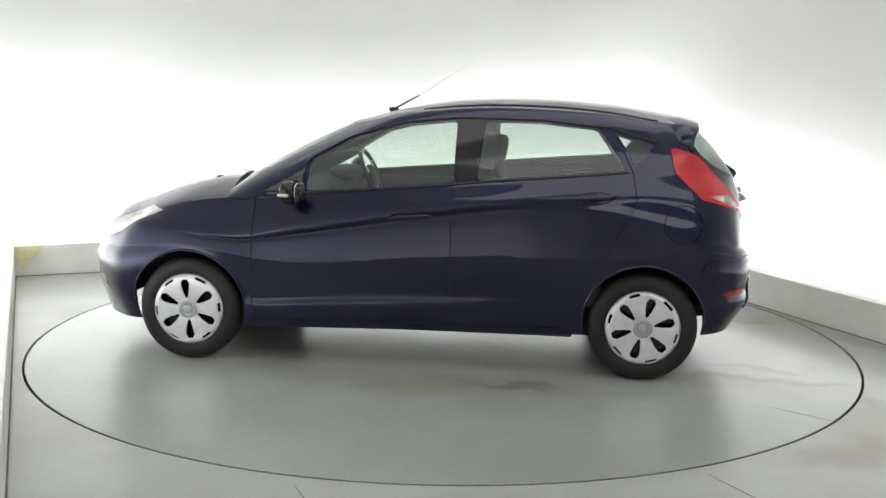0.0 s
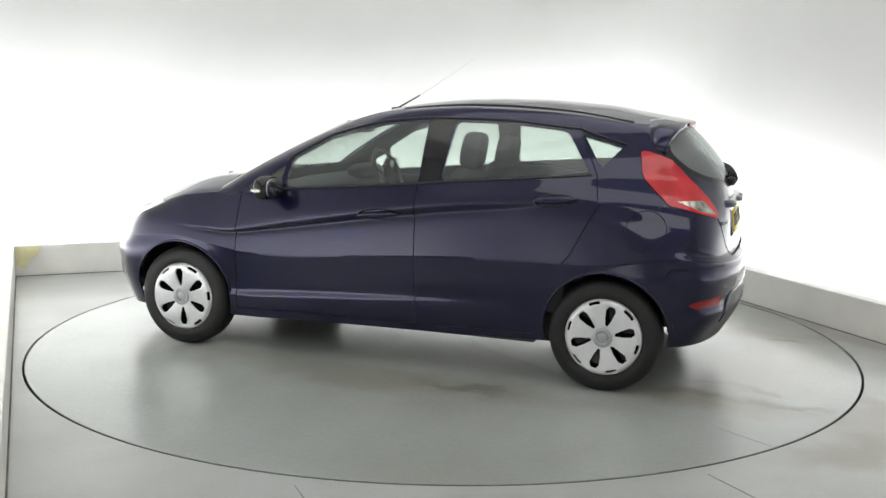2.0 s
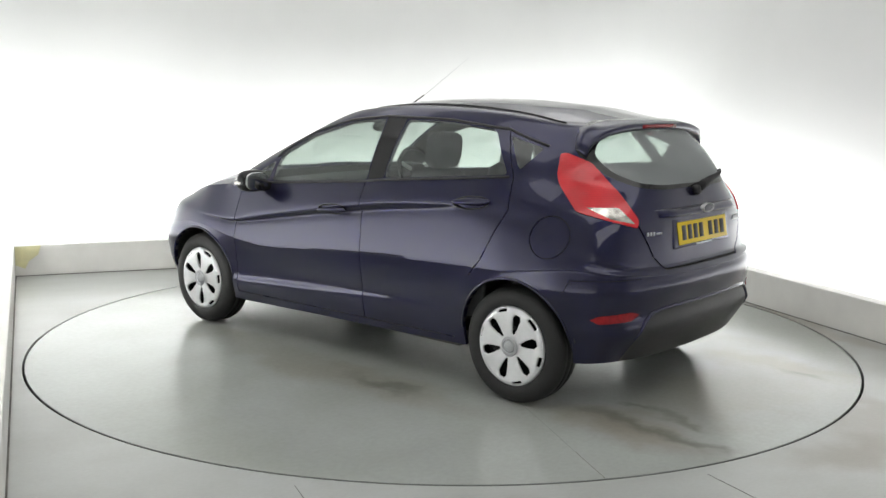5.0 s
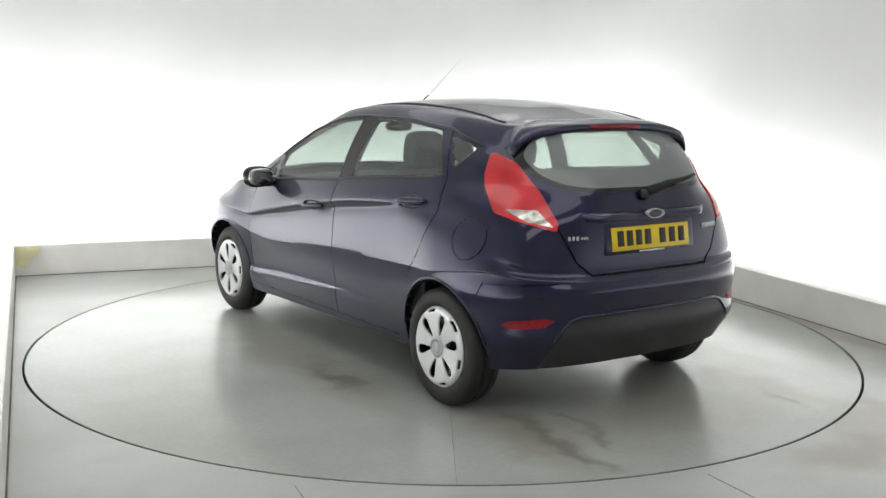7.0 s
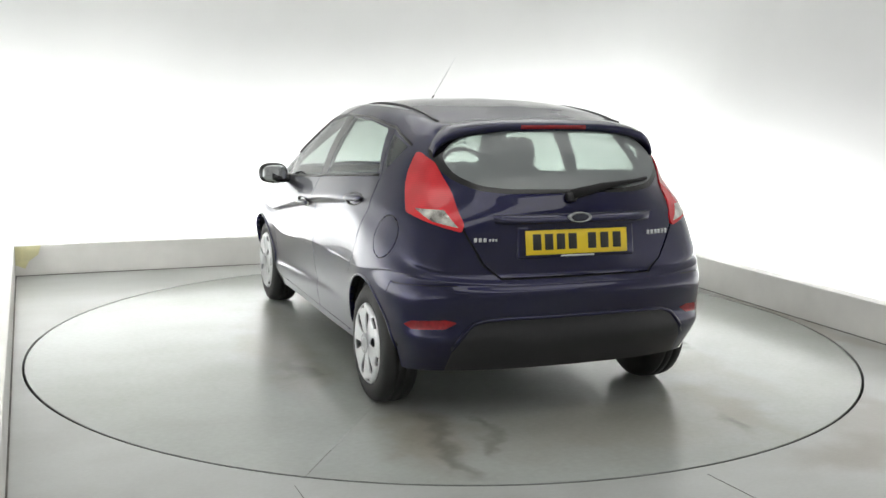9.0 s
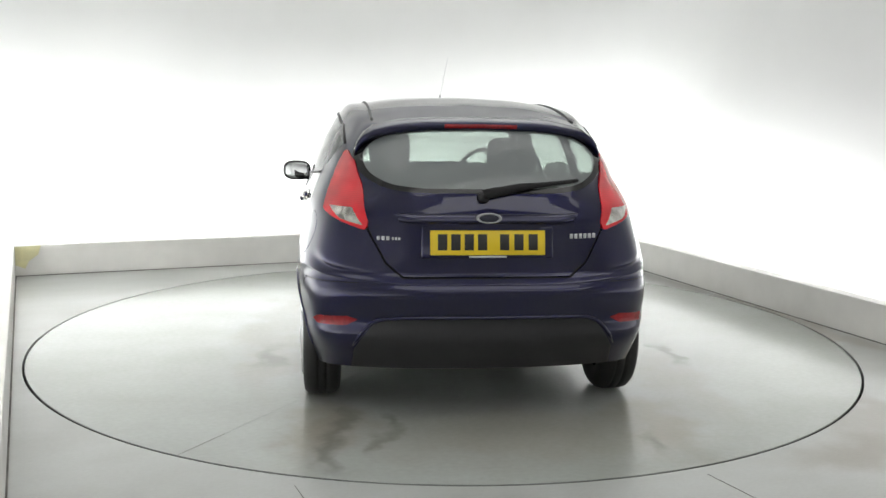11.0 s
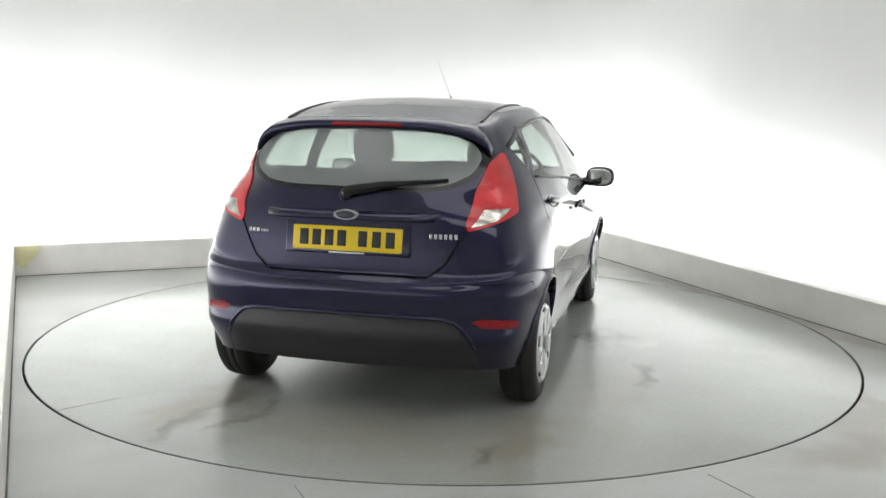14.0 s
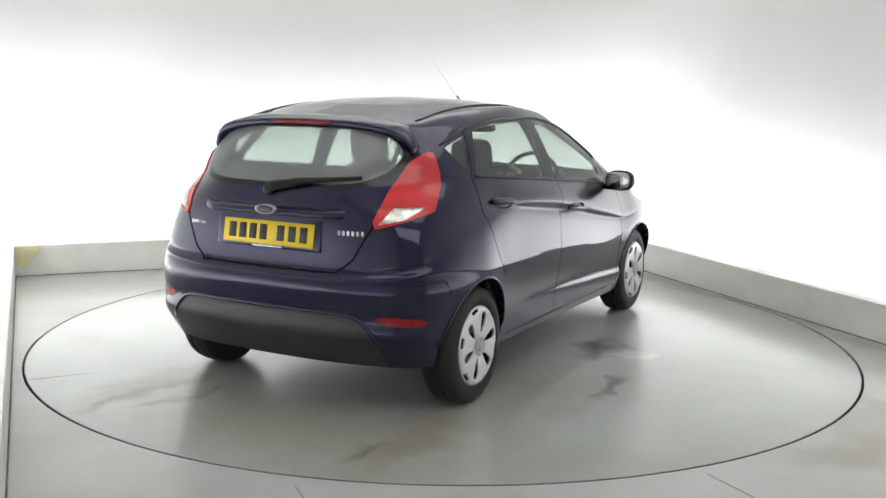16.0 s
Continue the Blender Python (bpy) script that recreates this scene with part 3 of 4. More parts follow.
    C([(-1.50, .1), (-1.535, .60), (-1.56, .655), (-1.95, .655), (-1.95, .1)], SIDE, (BODY,), BUMPER, -0.2)
    C([(-.3, .25), (.605, .25), (.595, .36), (.56, .42), (.515, .475), (.44, .508), (-.3, .511)], TAIL, (BUMPER,), INSERT, 0.0)
    C(rounded([(.62, .478), (.66, .498), (.82, .512), (.865, .499), (.82, .470), (.66, .460)], .008), CORNER, (BUMPER,), FOG, 0.0)
    C([(.885, .255), (.865, .93), (-.215, 1.03), (-.215, .265)], SIDE, (BODY,), FDOOR)
    C([(-.215, .62), (-.215, 1.043), (-1.165, 1.10), (-1.188, .95), (-1.06, .70), (-.99, .62)], SIDE, (BODY,), RDOOR)
    C([(-.215, .265), (-.215, .62), (-.99, .62), (-.86, .265)], SIDE, (BODY,), RDOOR)
    C([(1.52, .1), (1.58, .60), (1.62, .66), (2.2, .66), (2.2, .1)], SIDE, (BODY,), FBUMP, -0.2)
    # panel gaps
    some = (BODY, FDOOR, RDOOR, TGATE, BUMPER, BONNET, FBUMP)
    strip(bm, tag, [(.885, .255), (.865, .93)], SIDE, some, GAP)
    strip(bm, tag, [(-.215, .265), (-.215, 1.035)], SIDE, some, GAP)
    strip(bm, tag, [(.885, .255), (-.86, .265)], SIDE, some, GAP, .002)
    strip(bm, tag, [(-1.05, 1.34), (-1.165, 1.10), (-1.188, .95), (-1.06, .70), (-.985, .61)], SIDE, some, GAP)
    strip(bm, tag, [(-1.535, .60), (-1.56, .655), (-1.80, .665)], SIDE, some, GAP, .002)
    strip(bm, tag, [(0, .69), (.38, .69), (.455, .75), (.535, .90), (.60, 1.19)], TAIL, some, GAP, .005)
    # fuel flap
    flap = ring(-1.43, .842, .098, 24)
    C(flap, SIDE, (BODY,), FLAP)
    strip(bm, tag, flap + flap[:1], SIDE, (BODY, FLAP), FLAPGAP, .0022)
    C(rounded([(.80, .355), (.94, .365), (1.0, .415), (.84, .435)], .015), FCORNER, (FBUMP,), FFOG, 0.0)
    # slivers beyond the gaps go back to the body
    for value, other in ((RGLASS, BORDER), (BORDER, BODY), (TGATE, BODY), (FDOOR, BODY), (RDOOR, BODY)):
        left, groups = {f for f in bm.faces if f[tag] == value}, []
        while left:
            todo, group = [left.pop()], []
            while todo:
                f = todo.pop()
                group.append(f)
                for e in f.edges:
                    for g in e.link_faces:
                        if g in left:
                            left.discard(g)
                            todo.append(g)
            groups.append(group)
        groups.sort(key=lambda g: sum(f.calc_area() for f in g))
        for group in groups[:-1]:
            for f in group:
                f[tag] = other
    bm.verts.index_update()
    normals = [true_normal(v.co) for v in bm.verts]
    ref.free()
    return bm, tag, normals


def panel(bm, tag, normals, values, name, material, parent, side, label="", thick=0.012, push=0.0, right=()):
    """A part from the shell's tagged faces: side 1 left, -1 right, 0 both halves in one mesh; right: tags of the right half alone."""
    verts, norms, faces, mats = [], [], [], []
    got = {}

    def vert(v, s, depth):
        mid = v.co.y < 1e-6 and side == 0
        key = (v.index, 1 if mid else s, depth)
        if key not in got:
            t = normals[v.index]
            n = Vector((t.x, 0.0 if mid else t.y * s, t.z)).normalized()
            co = Vector((v.co.x, v.co.y * s, v.co.z)) - n * (push + depth)
            got[key] = len(verts)
            verts.append(co)
            norms.append(n if depth == 0 else -n)
        return got[key]
    for s in ((1, -1) if side == 0 else (side,)):
        use = tuple(values) + tuple(right if s < 0 else ())
        mine = [f for f in bm.faces if f[tag] in use]
        count = {}
        for f in mine:
            loop = list(f.verts) if s > 0 else list(f.verts)[::-1]
            faces.append([vert(v, s, 0.0) for v in loop])
            mats.append(0)
            if thick:
                faces.append([vert(v, s, thick) for v in loop[::-1]])
                mats.append(1)
            for e in f.edges:
                count[e] = count.get(e, 0) + 1
        if thick:
            # rim along open edges, with corners of its own
            for e, c in count.items():
                if c != 1 or (side == 0 and all(v.co.y < 1e-6 for v in e.verts)):
                    continue
                f = [g for g in e.link_faces if g[tag] in use][0]
                inw = f.calc_center_median() - (e.verts[0].co + e.verts[1].co) / 2
                inw.y *= s
                ids = []
                for v, depth in ((e.verts[0], 0), (e.verts[1], 0), (e.verts[1], thick), (e.verts[0], thick)):
                    n = Vector((normals[v.index].x, normals[v.index].y * s, normals[v.index].z)).normalized()
                    ids.append(len(verts))
                    verts.append(Vector((v.co.x, v.co.y * s, v.co.z)) - n * (push + depth))
                    norms.append(-inw.normalized())
                a, b, c2 = (verts[i] for i in ids[:3])
                if (b - a).cross(c2 - b).dot(inw) > 0:
                    ids = ids[::-1]
                faces.append(ids)
                mats.append(0)
    me = bpy.data.meshes.new(name)
    me.from_pydata(verts, [], faces)
    for mm in (material, TRIM):
        me.materials.append(mm)
    me.polygons.foreach_set("material_index", mats)
    me.shade_smooth()
    me.normals_split_custom_set_from_vertices(norms)
    ob = new(name, me)
    ob.parent = parent
    if label:
        ob["label"] = label
    return ob


def build_wheel(root, x, y, side):
    wh = new("wheel")
    wh.parent = root
    wh.location = (x, y, 0.2895)
    wh.rotation_euler = (0, radians(5 if x > 0 else -15), 0 if side > 0 else math.pi)
    prof = [(.175, -.16), (.19, -.175), (.225, -.178), (.268, -.172), (.287, -.155), (.295, -.125), (.2955, -.112), (.291, -.110), (.291, -.104), (.2955, -.102), (.2955, -.072), (.291, -.070), (.291, -.064), (.2955, -.062), (.295, -.045), (.289, -.018), (.272, -.002), (.235, .004), (.205, .000), (.199, -.008), (.192, -.02)]
    part("tyre", lathe([(r * .98, w) for r, w in prof], 72), RUBBER, wh)
    part("rim", lathe([(.184, -.15), (.186, -.03), (.15, -.035), (.06, -.05), (0, -.05)], 48), GLOSSB, wh, "dark steel wheel behind the cover")
    # cover: dished disc with six slots
    n, slots = 180, 6
    radii = [.0, .03, .055, .062, .070, .080, .090, .100, .110, .120, .130, .140, .150, .158, .166, .173, .179, .186, .192, .199]
    def depth(r):
        return .002 + .014 * math.sin(min(1, r / .175) * math.pi * .62) - (.012 * max(0, (r - .176) / .018) ** 2 if r > .176 else 0)
    bm = bmesh.new()
    grid = []
    for r in radii:
        row = []
        for i in range(n):
            a = 2 * math.pi * i / n
            w = depth(r)
            row.append(bm.verts.new((r * math.cos(a), w, r * math.sin(a))))
        grid.append(row)
    for j in range(len(radii) - 1):
        for i in range(n):
            rm = (radii[j] + radii[j + 1]) / 2
            u = ((i + 0.5) / n * slots) % 1.0 - 0.5
            k = (rm - .062) / .104
            half = .08 + .12 * math.sin(min(1, max(0, k)) * math.pi * .66) if 0 < k < 1 else 0
            if k > .86:
                half *= .72
            if abs(u) < half * .95 * (.105 / rm) ** .35:
                continue
            ue = ((i + 0.5) / n * slots + 0.5) % 1.0 - 0.5
            if .173 < rm < .192 and abs(ue) < .15:
                continue
            bm.faces.new((grid[j][i], grid[j + 1][i], grid[j + 1][(i + 1) % n], grid[j][(i + 1) % n]))
    bmesh.ops.remove_doubles(bm, verts=bm.verts, dist=1e-5)
    bmesh.ops.delete(bm, geom=[v for v in bm.verts if not v.link_faces], context="VERTS")
    bmesh.ops.recalc_face_normals(bm, faces=bm.faces)
    if sum(f.normal.y for f in bm.faces) < 0:
        bmesh.ops.reverse_faces(bm, faces=bm.faces)
    cover = part("wheel_cover", bm, SILVER, wh, "silver plastic wheel cover with six slots")
    so = cover.modifiers.new("thick", "SOLIDIFY")
    so.thickness, so.offset = 0.010, -1
    part("hub_ring", lathe([(.033, .021), (.036, .0225), (.046, .0205), (.050, .017)], 40), SHADE, wh, "darker ring round the hub cap")
    part("hub_cap", lathe([(0, .0225), (.024, .0215), (.029, .018), (.031, .008)], 32), SHADE, wh)
    return wh


def on_side(shape, x, z):
    """Place and normal of the left flank."""
    co, n, *_ = shape.ray_cast(Vector((x, 2, z)), Vector((0, -1, 0)))
    return co, n if n.y > 0 else -n


def on_tail(shape, y, z):
    co, n, *_ = shape.ray_cast(Vector((-3, abs(y), z)), Vector((1, 0, 0)))
    n = n if n.x < 0 else -n
    return Vector((co.x, y, z)), Vector((n.x, n.y * (1 if y >= 0 else -1), n.z))


def on_roof(shape, x, y):
    co, n, *_ = shape.ray_cast(Vector((x, abs(y), 3)), Vector((0, 0, -1)))
    return Vector((x, y, co.z))


def flip(bm, s):
    if s < 0:
        bmesh.ops.scale(bm, vec=(1, -1, 1), verts=bm.verts)
        bmesh.ops.reverse_faces(bm, faces=bm.faces)
    return bm


def blob(size, m, power=2.6, nu=28, nv=16):
    """A rounded solid between a ball and a box."""
    bm = bmesh.new()
    bmesh.ops.create_uvsphere(bm, u_segments=nu, v_segments=nv, radius=1.0)
    for v in bm.verts:
        k = sum(abs(c) ** power for c in v.co) ** (-1 / power)
        v.co = Vector((v.co.x * k * size[0] / 2, v.co.y * k * size[1] / 2, v.co.z * k * size[2] / 2))
    bmesh.ops.transform(bm, matrix=m, verts=bm.verts)
    return bm


def skin(sections, closed=True):
    """Join a row of equal closed sections into a solid."""
    bm = bmesh.new()
    rows = [[bm.verts.new(p) for p in s] for s in sections]
    n = len(rows[0])
    for a, b in zip(rows, rows[1:]):
        for k in range(n):
            bm.faces.new((a[k], a[(k + 1) % n], b[(k + 1) % n], b[k]))
    bm.faces.new(rows[0][::-1])
    bm.faces.new(rows[-1])
    bmesh.ops.recalc_face_normals(bm, faces=bm.faces)
    return bm


def build_trim(root, shape, tailgate, bumper):
    doors = {}
    for o in root.children:
        base = o.name.split(".")[0]
        if base in ("front_door", "rear_door"):
            doors[(base, 1 if sum(v.co.y for v in o.data.vertices) > 0 else -1)] = o
    for s in (1, -1):
        # handles: dished cup and a bar over it
        for kind, x, z, tilt in (("front_door", .0, .852, -5), ("rear_door", -.965, .967, -5)):
            co, n = on_side(shape, x, z)
            rot = Matrix.Rotation(math.atan2(-n.x, n.y), 4, "Z") @ Matrix.Rotation(math.atan2(n.z, n.y), 4, "X") @ Matrix.Rotation(radians(-tilt), 4, "Y")
            h = new("door_handle")
            h.parent = doors[(kind, s)]
            bm = bmesh.new()
            rows = []
            for r, d in ((1.0, .0015), (.93, .004), (.8, -.002), (.45, -.012), (0.02, -.016)):
                rows.append([bm.verts.new((.108 * r * math.cos(a), d, .036 * r * math.sin(a))) for a in np.linspace(0, 2 * math.pi, 33)[:-1]])
            for p, q in zip(rows, rows[1:]):
                for k in range(32):
                    bm.faces.new((p[k], p[(k + 1) % 32], q[(k + 1) % 32], q[k]))
            bmesh.ops.recalc_face_normals(bm, faces=bm.faces)
            bmesh.ops.transform(bm, matrix=Matrix.Translation(co) @ rot, verts=bm.verts)
            # gloss black, not body paint: the recess's shade is put into the colour
            part("handle_cup", flip(bm, s), GLOSSB, h, "dished handle recess, blackened for its shade")
            bm = blob((.225, .026, .034), Matrix.Translation(co) @ rot @ pose(-.006, .016, .001), 2.6)
            part("handle_bar", flip(bm, s), PAINT, h)
        # door mirror
        mi = new("door_mirror")
        mi.parent = root
        bm = blob((.10, .185, .132), pose(.635, .895, .965, 0, 0, -8), 2.7)
        for v in bm.verts:
            if v.co.x < .605:
                v.co.x = .605 + (v.co.x - .605) * .25
        part("housing", flip(bm, s), GLOSSB, mi)
        bm = blob((.012, .155, .105), pose(.590, .892, .966, 0, 0, -6), 3.0)
        part("mirror_glass", flip(bm, s), MIRROR, mi, "mirror glass")
        bm = skin([[(x0, y0, z0) for x0, z0 in ((.58 + dx, zz + .03), (.68 + dx, zz + .026), (.68 + dx, zz - .02), (.58 + dx, zz - .012))] for dx, y0, zz in ((.0, .76, .935), (.0, .80, .925), (.0, .84, .918), (-.0, .88, .925), (-.0, .91, .94))])
        part("stalk", flip(bm, s), GLOSSB, mi)
        bm = blob((.06, .012, .022), pose(.655, .985, .955), 2.5)
        part("indicator", flip(bm, s), CLEARL, mi, "clear side indicator lens")
        # rolled lip round each wheel opening
        for cx, cz in ((1.245, .302), (-1.245, .304)):
            pts = []
            for a in np.linspace(radians(4), radians(176), 30):
                co, n = on_side(shape, cx + .3225 * math.cos(a), cz + .3225 * math.sin(a))
                pts.append(co + n * .001)
            part("arch_lip", flip(tube(pts, [.002] + [.0065] * 28 + [.002], 8), s), PAINT, root)
        # black strip in the roof ditch
        pts = [on_roof(shape, x, .495) + Vector((0, 0, .001)) for x in np.linspace(-.02, -1.30, 24)]
        part("roof_strip", flip(tube(pts, .0065, 6), s), BLACKP, root)
        # seal along the foot of the side windows
        pts = [on_side(shape, x, z)[0] + Vector((0, .001, 0)) for x, z in zip(np.linspace(.80, -1.14, 30), np.interp(np.linspace(.80, -1.14, 30), (-1.14, -.345, -.222, .585, .80), (1.103, 1.036, 1.02, .953, .943)))]
        part("window_seal", flip(tube(pts, .007, 6), s), BLACKP, root)
        pts = [on_side(shape, x, z)[0] + Vector((0, .002, .001)) for x, z in ((.60, 1.10), (.57, 1.137), (.46, 1.20), (.36, 1.256), (.2, 1.304), (.05, 1.340), (-.09, 1.355), (-.23, 1.368), (-.385, 1.367), (-.55, 1.366), (-.69, 1.363), (-.85, 1.348), (-.99, 1.333), (-1.05, 1.33), (-1.12, 1.305), (-1.29, 1.255))]
        part("window_seal", flip(tube(pts, .007, 6), s), BLACKP, root)
    # tailgate bar, badge, lettering, plate
    ys = np.linspace(-.43, .43, 25)
    sec = []
    for y in ys:
        co, n = on_tail(shape, float(y), .952)
        e = 1 - 1.4 * max(0, (abs(y) - .34) / .09)
        sec.append([co + Vector((.012, 0, .022)), co + Vector((-.018 * e, 0, .014)), co + Vector((-.040 * e, 0, -.006)), co + Vector((-.036 * e, 0, -.018)), co + Vector((.012, 0, -.012))])
    part("grip_bar", skin(sec), PAINT, tailgate, "dark blue grip bar above the number plate")
    co, n = on_tail(shape, 0.0, .958)
    bm = lathe([(0, .004), (.8, .003), (.86, .010), (.97, .010), (1.0, .004), (1.0, -.01)], 48)
    bmesh.ops.transform(bm, matrix=Matrix.Translation(co + Vector((-.036, 0, 0))) @ pose(0, 0, 0, 0, 0, 90) @ Matrix.Diagonal((.058, 1, .023, 1)), verts=bm.verts)
    ba = part("badge", bm, SHADE, tailgate, "oval chrome badge")
    bm = blob((.006, .088, .032), Matrix.Translation(co + Vector((-.0415, 0, 0))), 2.0)
    part("badge_field", bm, BADGE, ba, "dark blue oval field")

    def bars(name, y0, z0, marks, lean, material, label):
        holder = new(name)
        holder.parent = tailgate
        holder["label"] = label
        for a, b, w, h in marks:
            co, n = on_tail(shape, y0 - a, z0 + b)
            bm = boxed((.006, w, h), Matrix.Translation(co + Vector((-.003, 0, 0))) @ pose(0, 0, 0, lean), .0015, 1)
            part("letter_bar", bm, material, holder)
        return holder
    bars("model_script", -.385, .872, [(.022 * k, 0, .014, .022) for k in range(6)], 0, LETTER, "plain silver bars for the model script")
    bars("trim_script", .488, .862, [(.021 * k, 0, .014, .018) for k in range(3)] + [(.064 + .014 * k, -.001, .009, .012) for k in range(3)], 0, LETTER, "plain silver bars for the trim badge")
    lean = math.degrees(math.atan2(.018, .111))
    PM = pose(-1.813, 0, .8455, 0, lean, 0)
    holder = new("number_plate")
    holder.parent = tailgate
    part("plate", boxed((.006, .52, .111), PM, .002, 1), YELLOW, holder, "yellow number plate with dark bars")
    part("plate_holder", boxed((.028, .60, .150), PM @ pose(.018, 0, .004), .01), PAINT, holder)
    for k, y in enumerate((.205, .145, .085, .025, -.075, -.14, -.205)):
        part("plate_bar", boxed((.003, .042, .072), PM @ pose(-.004, y, .002), .001, 1), BARS, holder)
    part("dealer_line", boxed((.004, .17, .008), PM @ pose(-.001, 0, -.063), .001, 1), LETTER, holder)
    # raised lip along the top of the bumper insert
    pts = []
    for y, z in zip((-.60, -.575, -.545, -.505, -.45, -.36, -.2, 0, .2, .36, .45, .505, .545, .575, .60), (.375, .42, .458, .492, .508, .513, .514, .514, .514, .513, .508, .492, .458, .42, .375)):
        co, n = on_tail(shape, y, z)
        pts.append(co + n * .002)
    part("insert_lip", tube(pts, [.004] + [.009] * 13 + [.004], 8), PAINT, bumper, "raised painted lip round the bumper insert")
    # rear wiper
    wi = new("rear_wiper")
    wi.parent = tailgate
    co, n = on_tail(shape, .02, 1.045)
    part("pivot", blob((.045, .055, .05), Matrix.Translation(co + Vector((-.012, 0, 0)))), BLACKP, wi)
    pts = []
    for k in range(9):
        y, z = .02 - .42 * k / 8, 1.05 + .058 * (k / 8) ** .8
        c, n = on_tail(shape, y, z)
        pts.append(c + n * (.024 - .012 * k / 8))
    part("arm", tube(pts, [.024, .023, .021, .018, .015, .012, .010, .008, .006]), MATTB, wi)
    pts = []
    for k in range(9):
        y, z = -.07 - .36 * k / 8, 1.075 + .036 * k / 8
        c, n = on_tail(shape, y, z)
        pts.append(c + n * .008)
    part("blade", tube(pts, .009), MATTB, wi)
    heat = bmesh.new()
    for k in range(9):
        z = 1.125 + .022 * k
        row = []
        for y in np.linspace(-.40, .40, 17):
            c, n = on_tail(shape, float(y), z)
            row.append((heat.verts.new(c + Vector((.004, 0, .0007))), heat.verts.new(c + Vector((.004, 0, -.0007)))))
        for p, q in zip(row, row[1:]):
            heat.faces.new((p[0], p[1], q[1], q[0]))
    tagged(part("heating_lines", heat, TRIM, tailgate, "fine dark heating lines on the rear window"), kind="stuff")
    # roof spoiler with its brake light
    sec = []
    ys = [-.585, -.57, -.545, -.50, -.44, -.35, -.25, -.12, 0, .12, .25, .35, .44, .50, .545, .57, .585]
    for y in ys:
        a = abs(y)
        top = float(np.interp(a, (0, .25, .35, .44, .50, .545, .57, .585), (1.370, 1.366, 1.358, 1.344, 1.328, 1.302, 1.272, 1.235)))
        lip = float(np.interp(a, (0, .35, .50, .585), (-1.547, -1.54, -1.52, -1.485)))
        front = float(np.interp(a, (0, .35, .50, .585), (-1.34, -1.34, -1.36, -1.40)))
        ft = float(np.interp(a, (0, .35, .50, .545, .585), (1.402, 1.392, 1.36, 1.315, 1.255)))
        sec.append([(front, y, ft - .012), ((front + lip) / 2, y, (ft + top) / 2 + .006), (lip + .012, y, top + .002), (lip, y, top - .006), (lip + .006, y, top - .032), (lip + .05, y * .985, top - .045), (front, y * .97, ft - .05)])
    sp = part("spoiler", skin(sec), PAINT, root, "body-coloured roof spoiler")
    sec = [[(-1.549 + .010 * abs(y) - .001, y, 1.361 - .01 * abs(y)), (-1.546 + .010 * abs(y), y, 1.343 - .01 * abs(y)), (-1.527, y, 1.343), (-1.527, y, 1.361)] for y in np.linspace(-.17, .17, 9)]
    part("brake_light", skin(sec), REDD, sp, "dark red high brake light")
    # aerial
    ae = new("aerial")
    ae.parent = root
    b = on_roof(shape, .235, 0)
    part("base", blob((.06, .035, .03), Matrix.Translation(b + Vector((0, 0, .008)))), BLACKP, ae)
    part("rod", tube([b + Vector((0, 0, .01)), b + Vector((-.155, 0, .095))], [.006, .004], 8), BLACKP, ae)
    # pale colour imitates the glare that washes out the upper rod
    part("whip", tube([b + Vector((-.15, 0, .092)), b + Vector((-.50, 0, .315))], [.0018, .0012], 6), SILVER, ae, "thin aerial whip, coloured pale as if washed out by glare")
    # washer jets, cowl and wipers
    for s in (1, -1):
        part("washer_jet", blob((.05, .03, .016), pose(1.24, .26 * s, .979)), BLACKP, root)
    sec = [[(1.06 + .10 * (1 - (y / .62) ** 2), y, .98 - .03 * (y / .6) ** 2), (1.10 + .10 * (1 - (y / .62) ** 2), y, .978 - .03 * (y / .6) ** 2), (1.10 + .10 * (1 - (y / .62) ** 2), y, .97 - .03 * (y / .6) ** 2), (1.06 + .10 * (1 - (y / .62) ** 2), y, .97 - .03 * (y / .6) ** 2)] for y in np.linspace(-.62, .62, 17)]
    part("cowl_grille", skin(sec), BLACKP, root)
    for y0, y1 in ((.52, -.05), (-.12, -.58)):
        pts = [(1.16 - .12 * (abs(y) / .6) ** 2 - .02, y, .986 - .03 * (y / .6) ** 2) for y in np.linspace(y0, y1, 8)]
        part("front_wiper", tube(pts, .009), BLACKP, root)


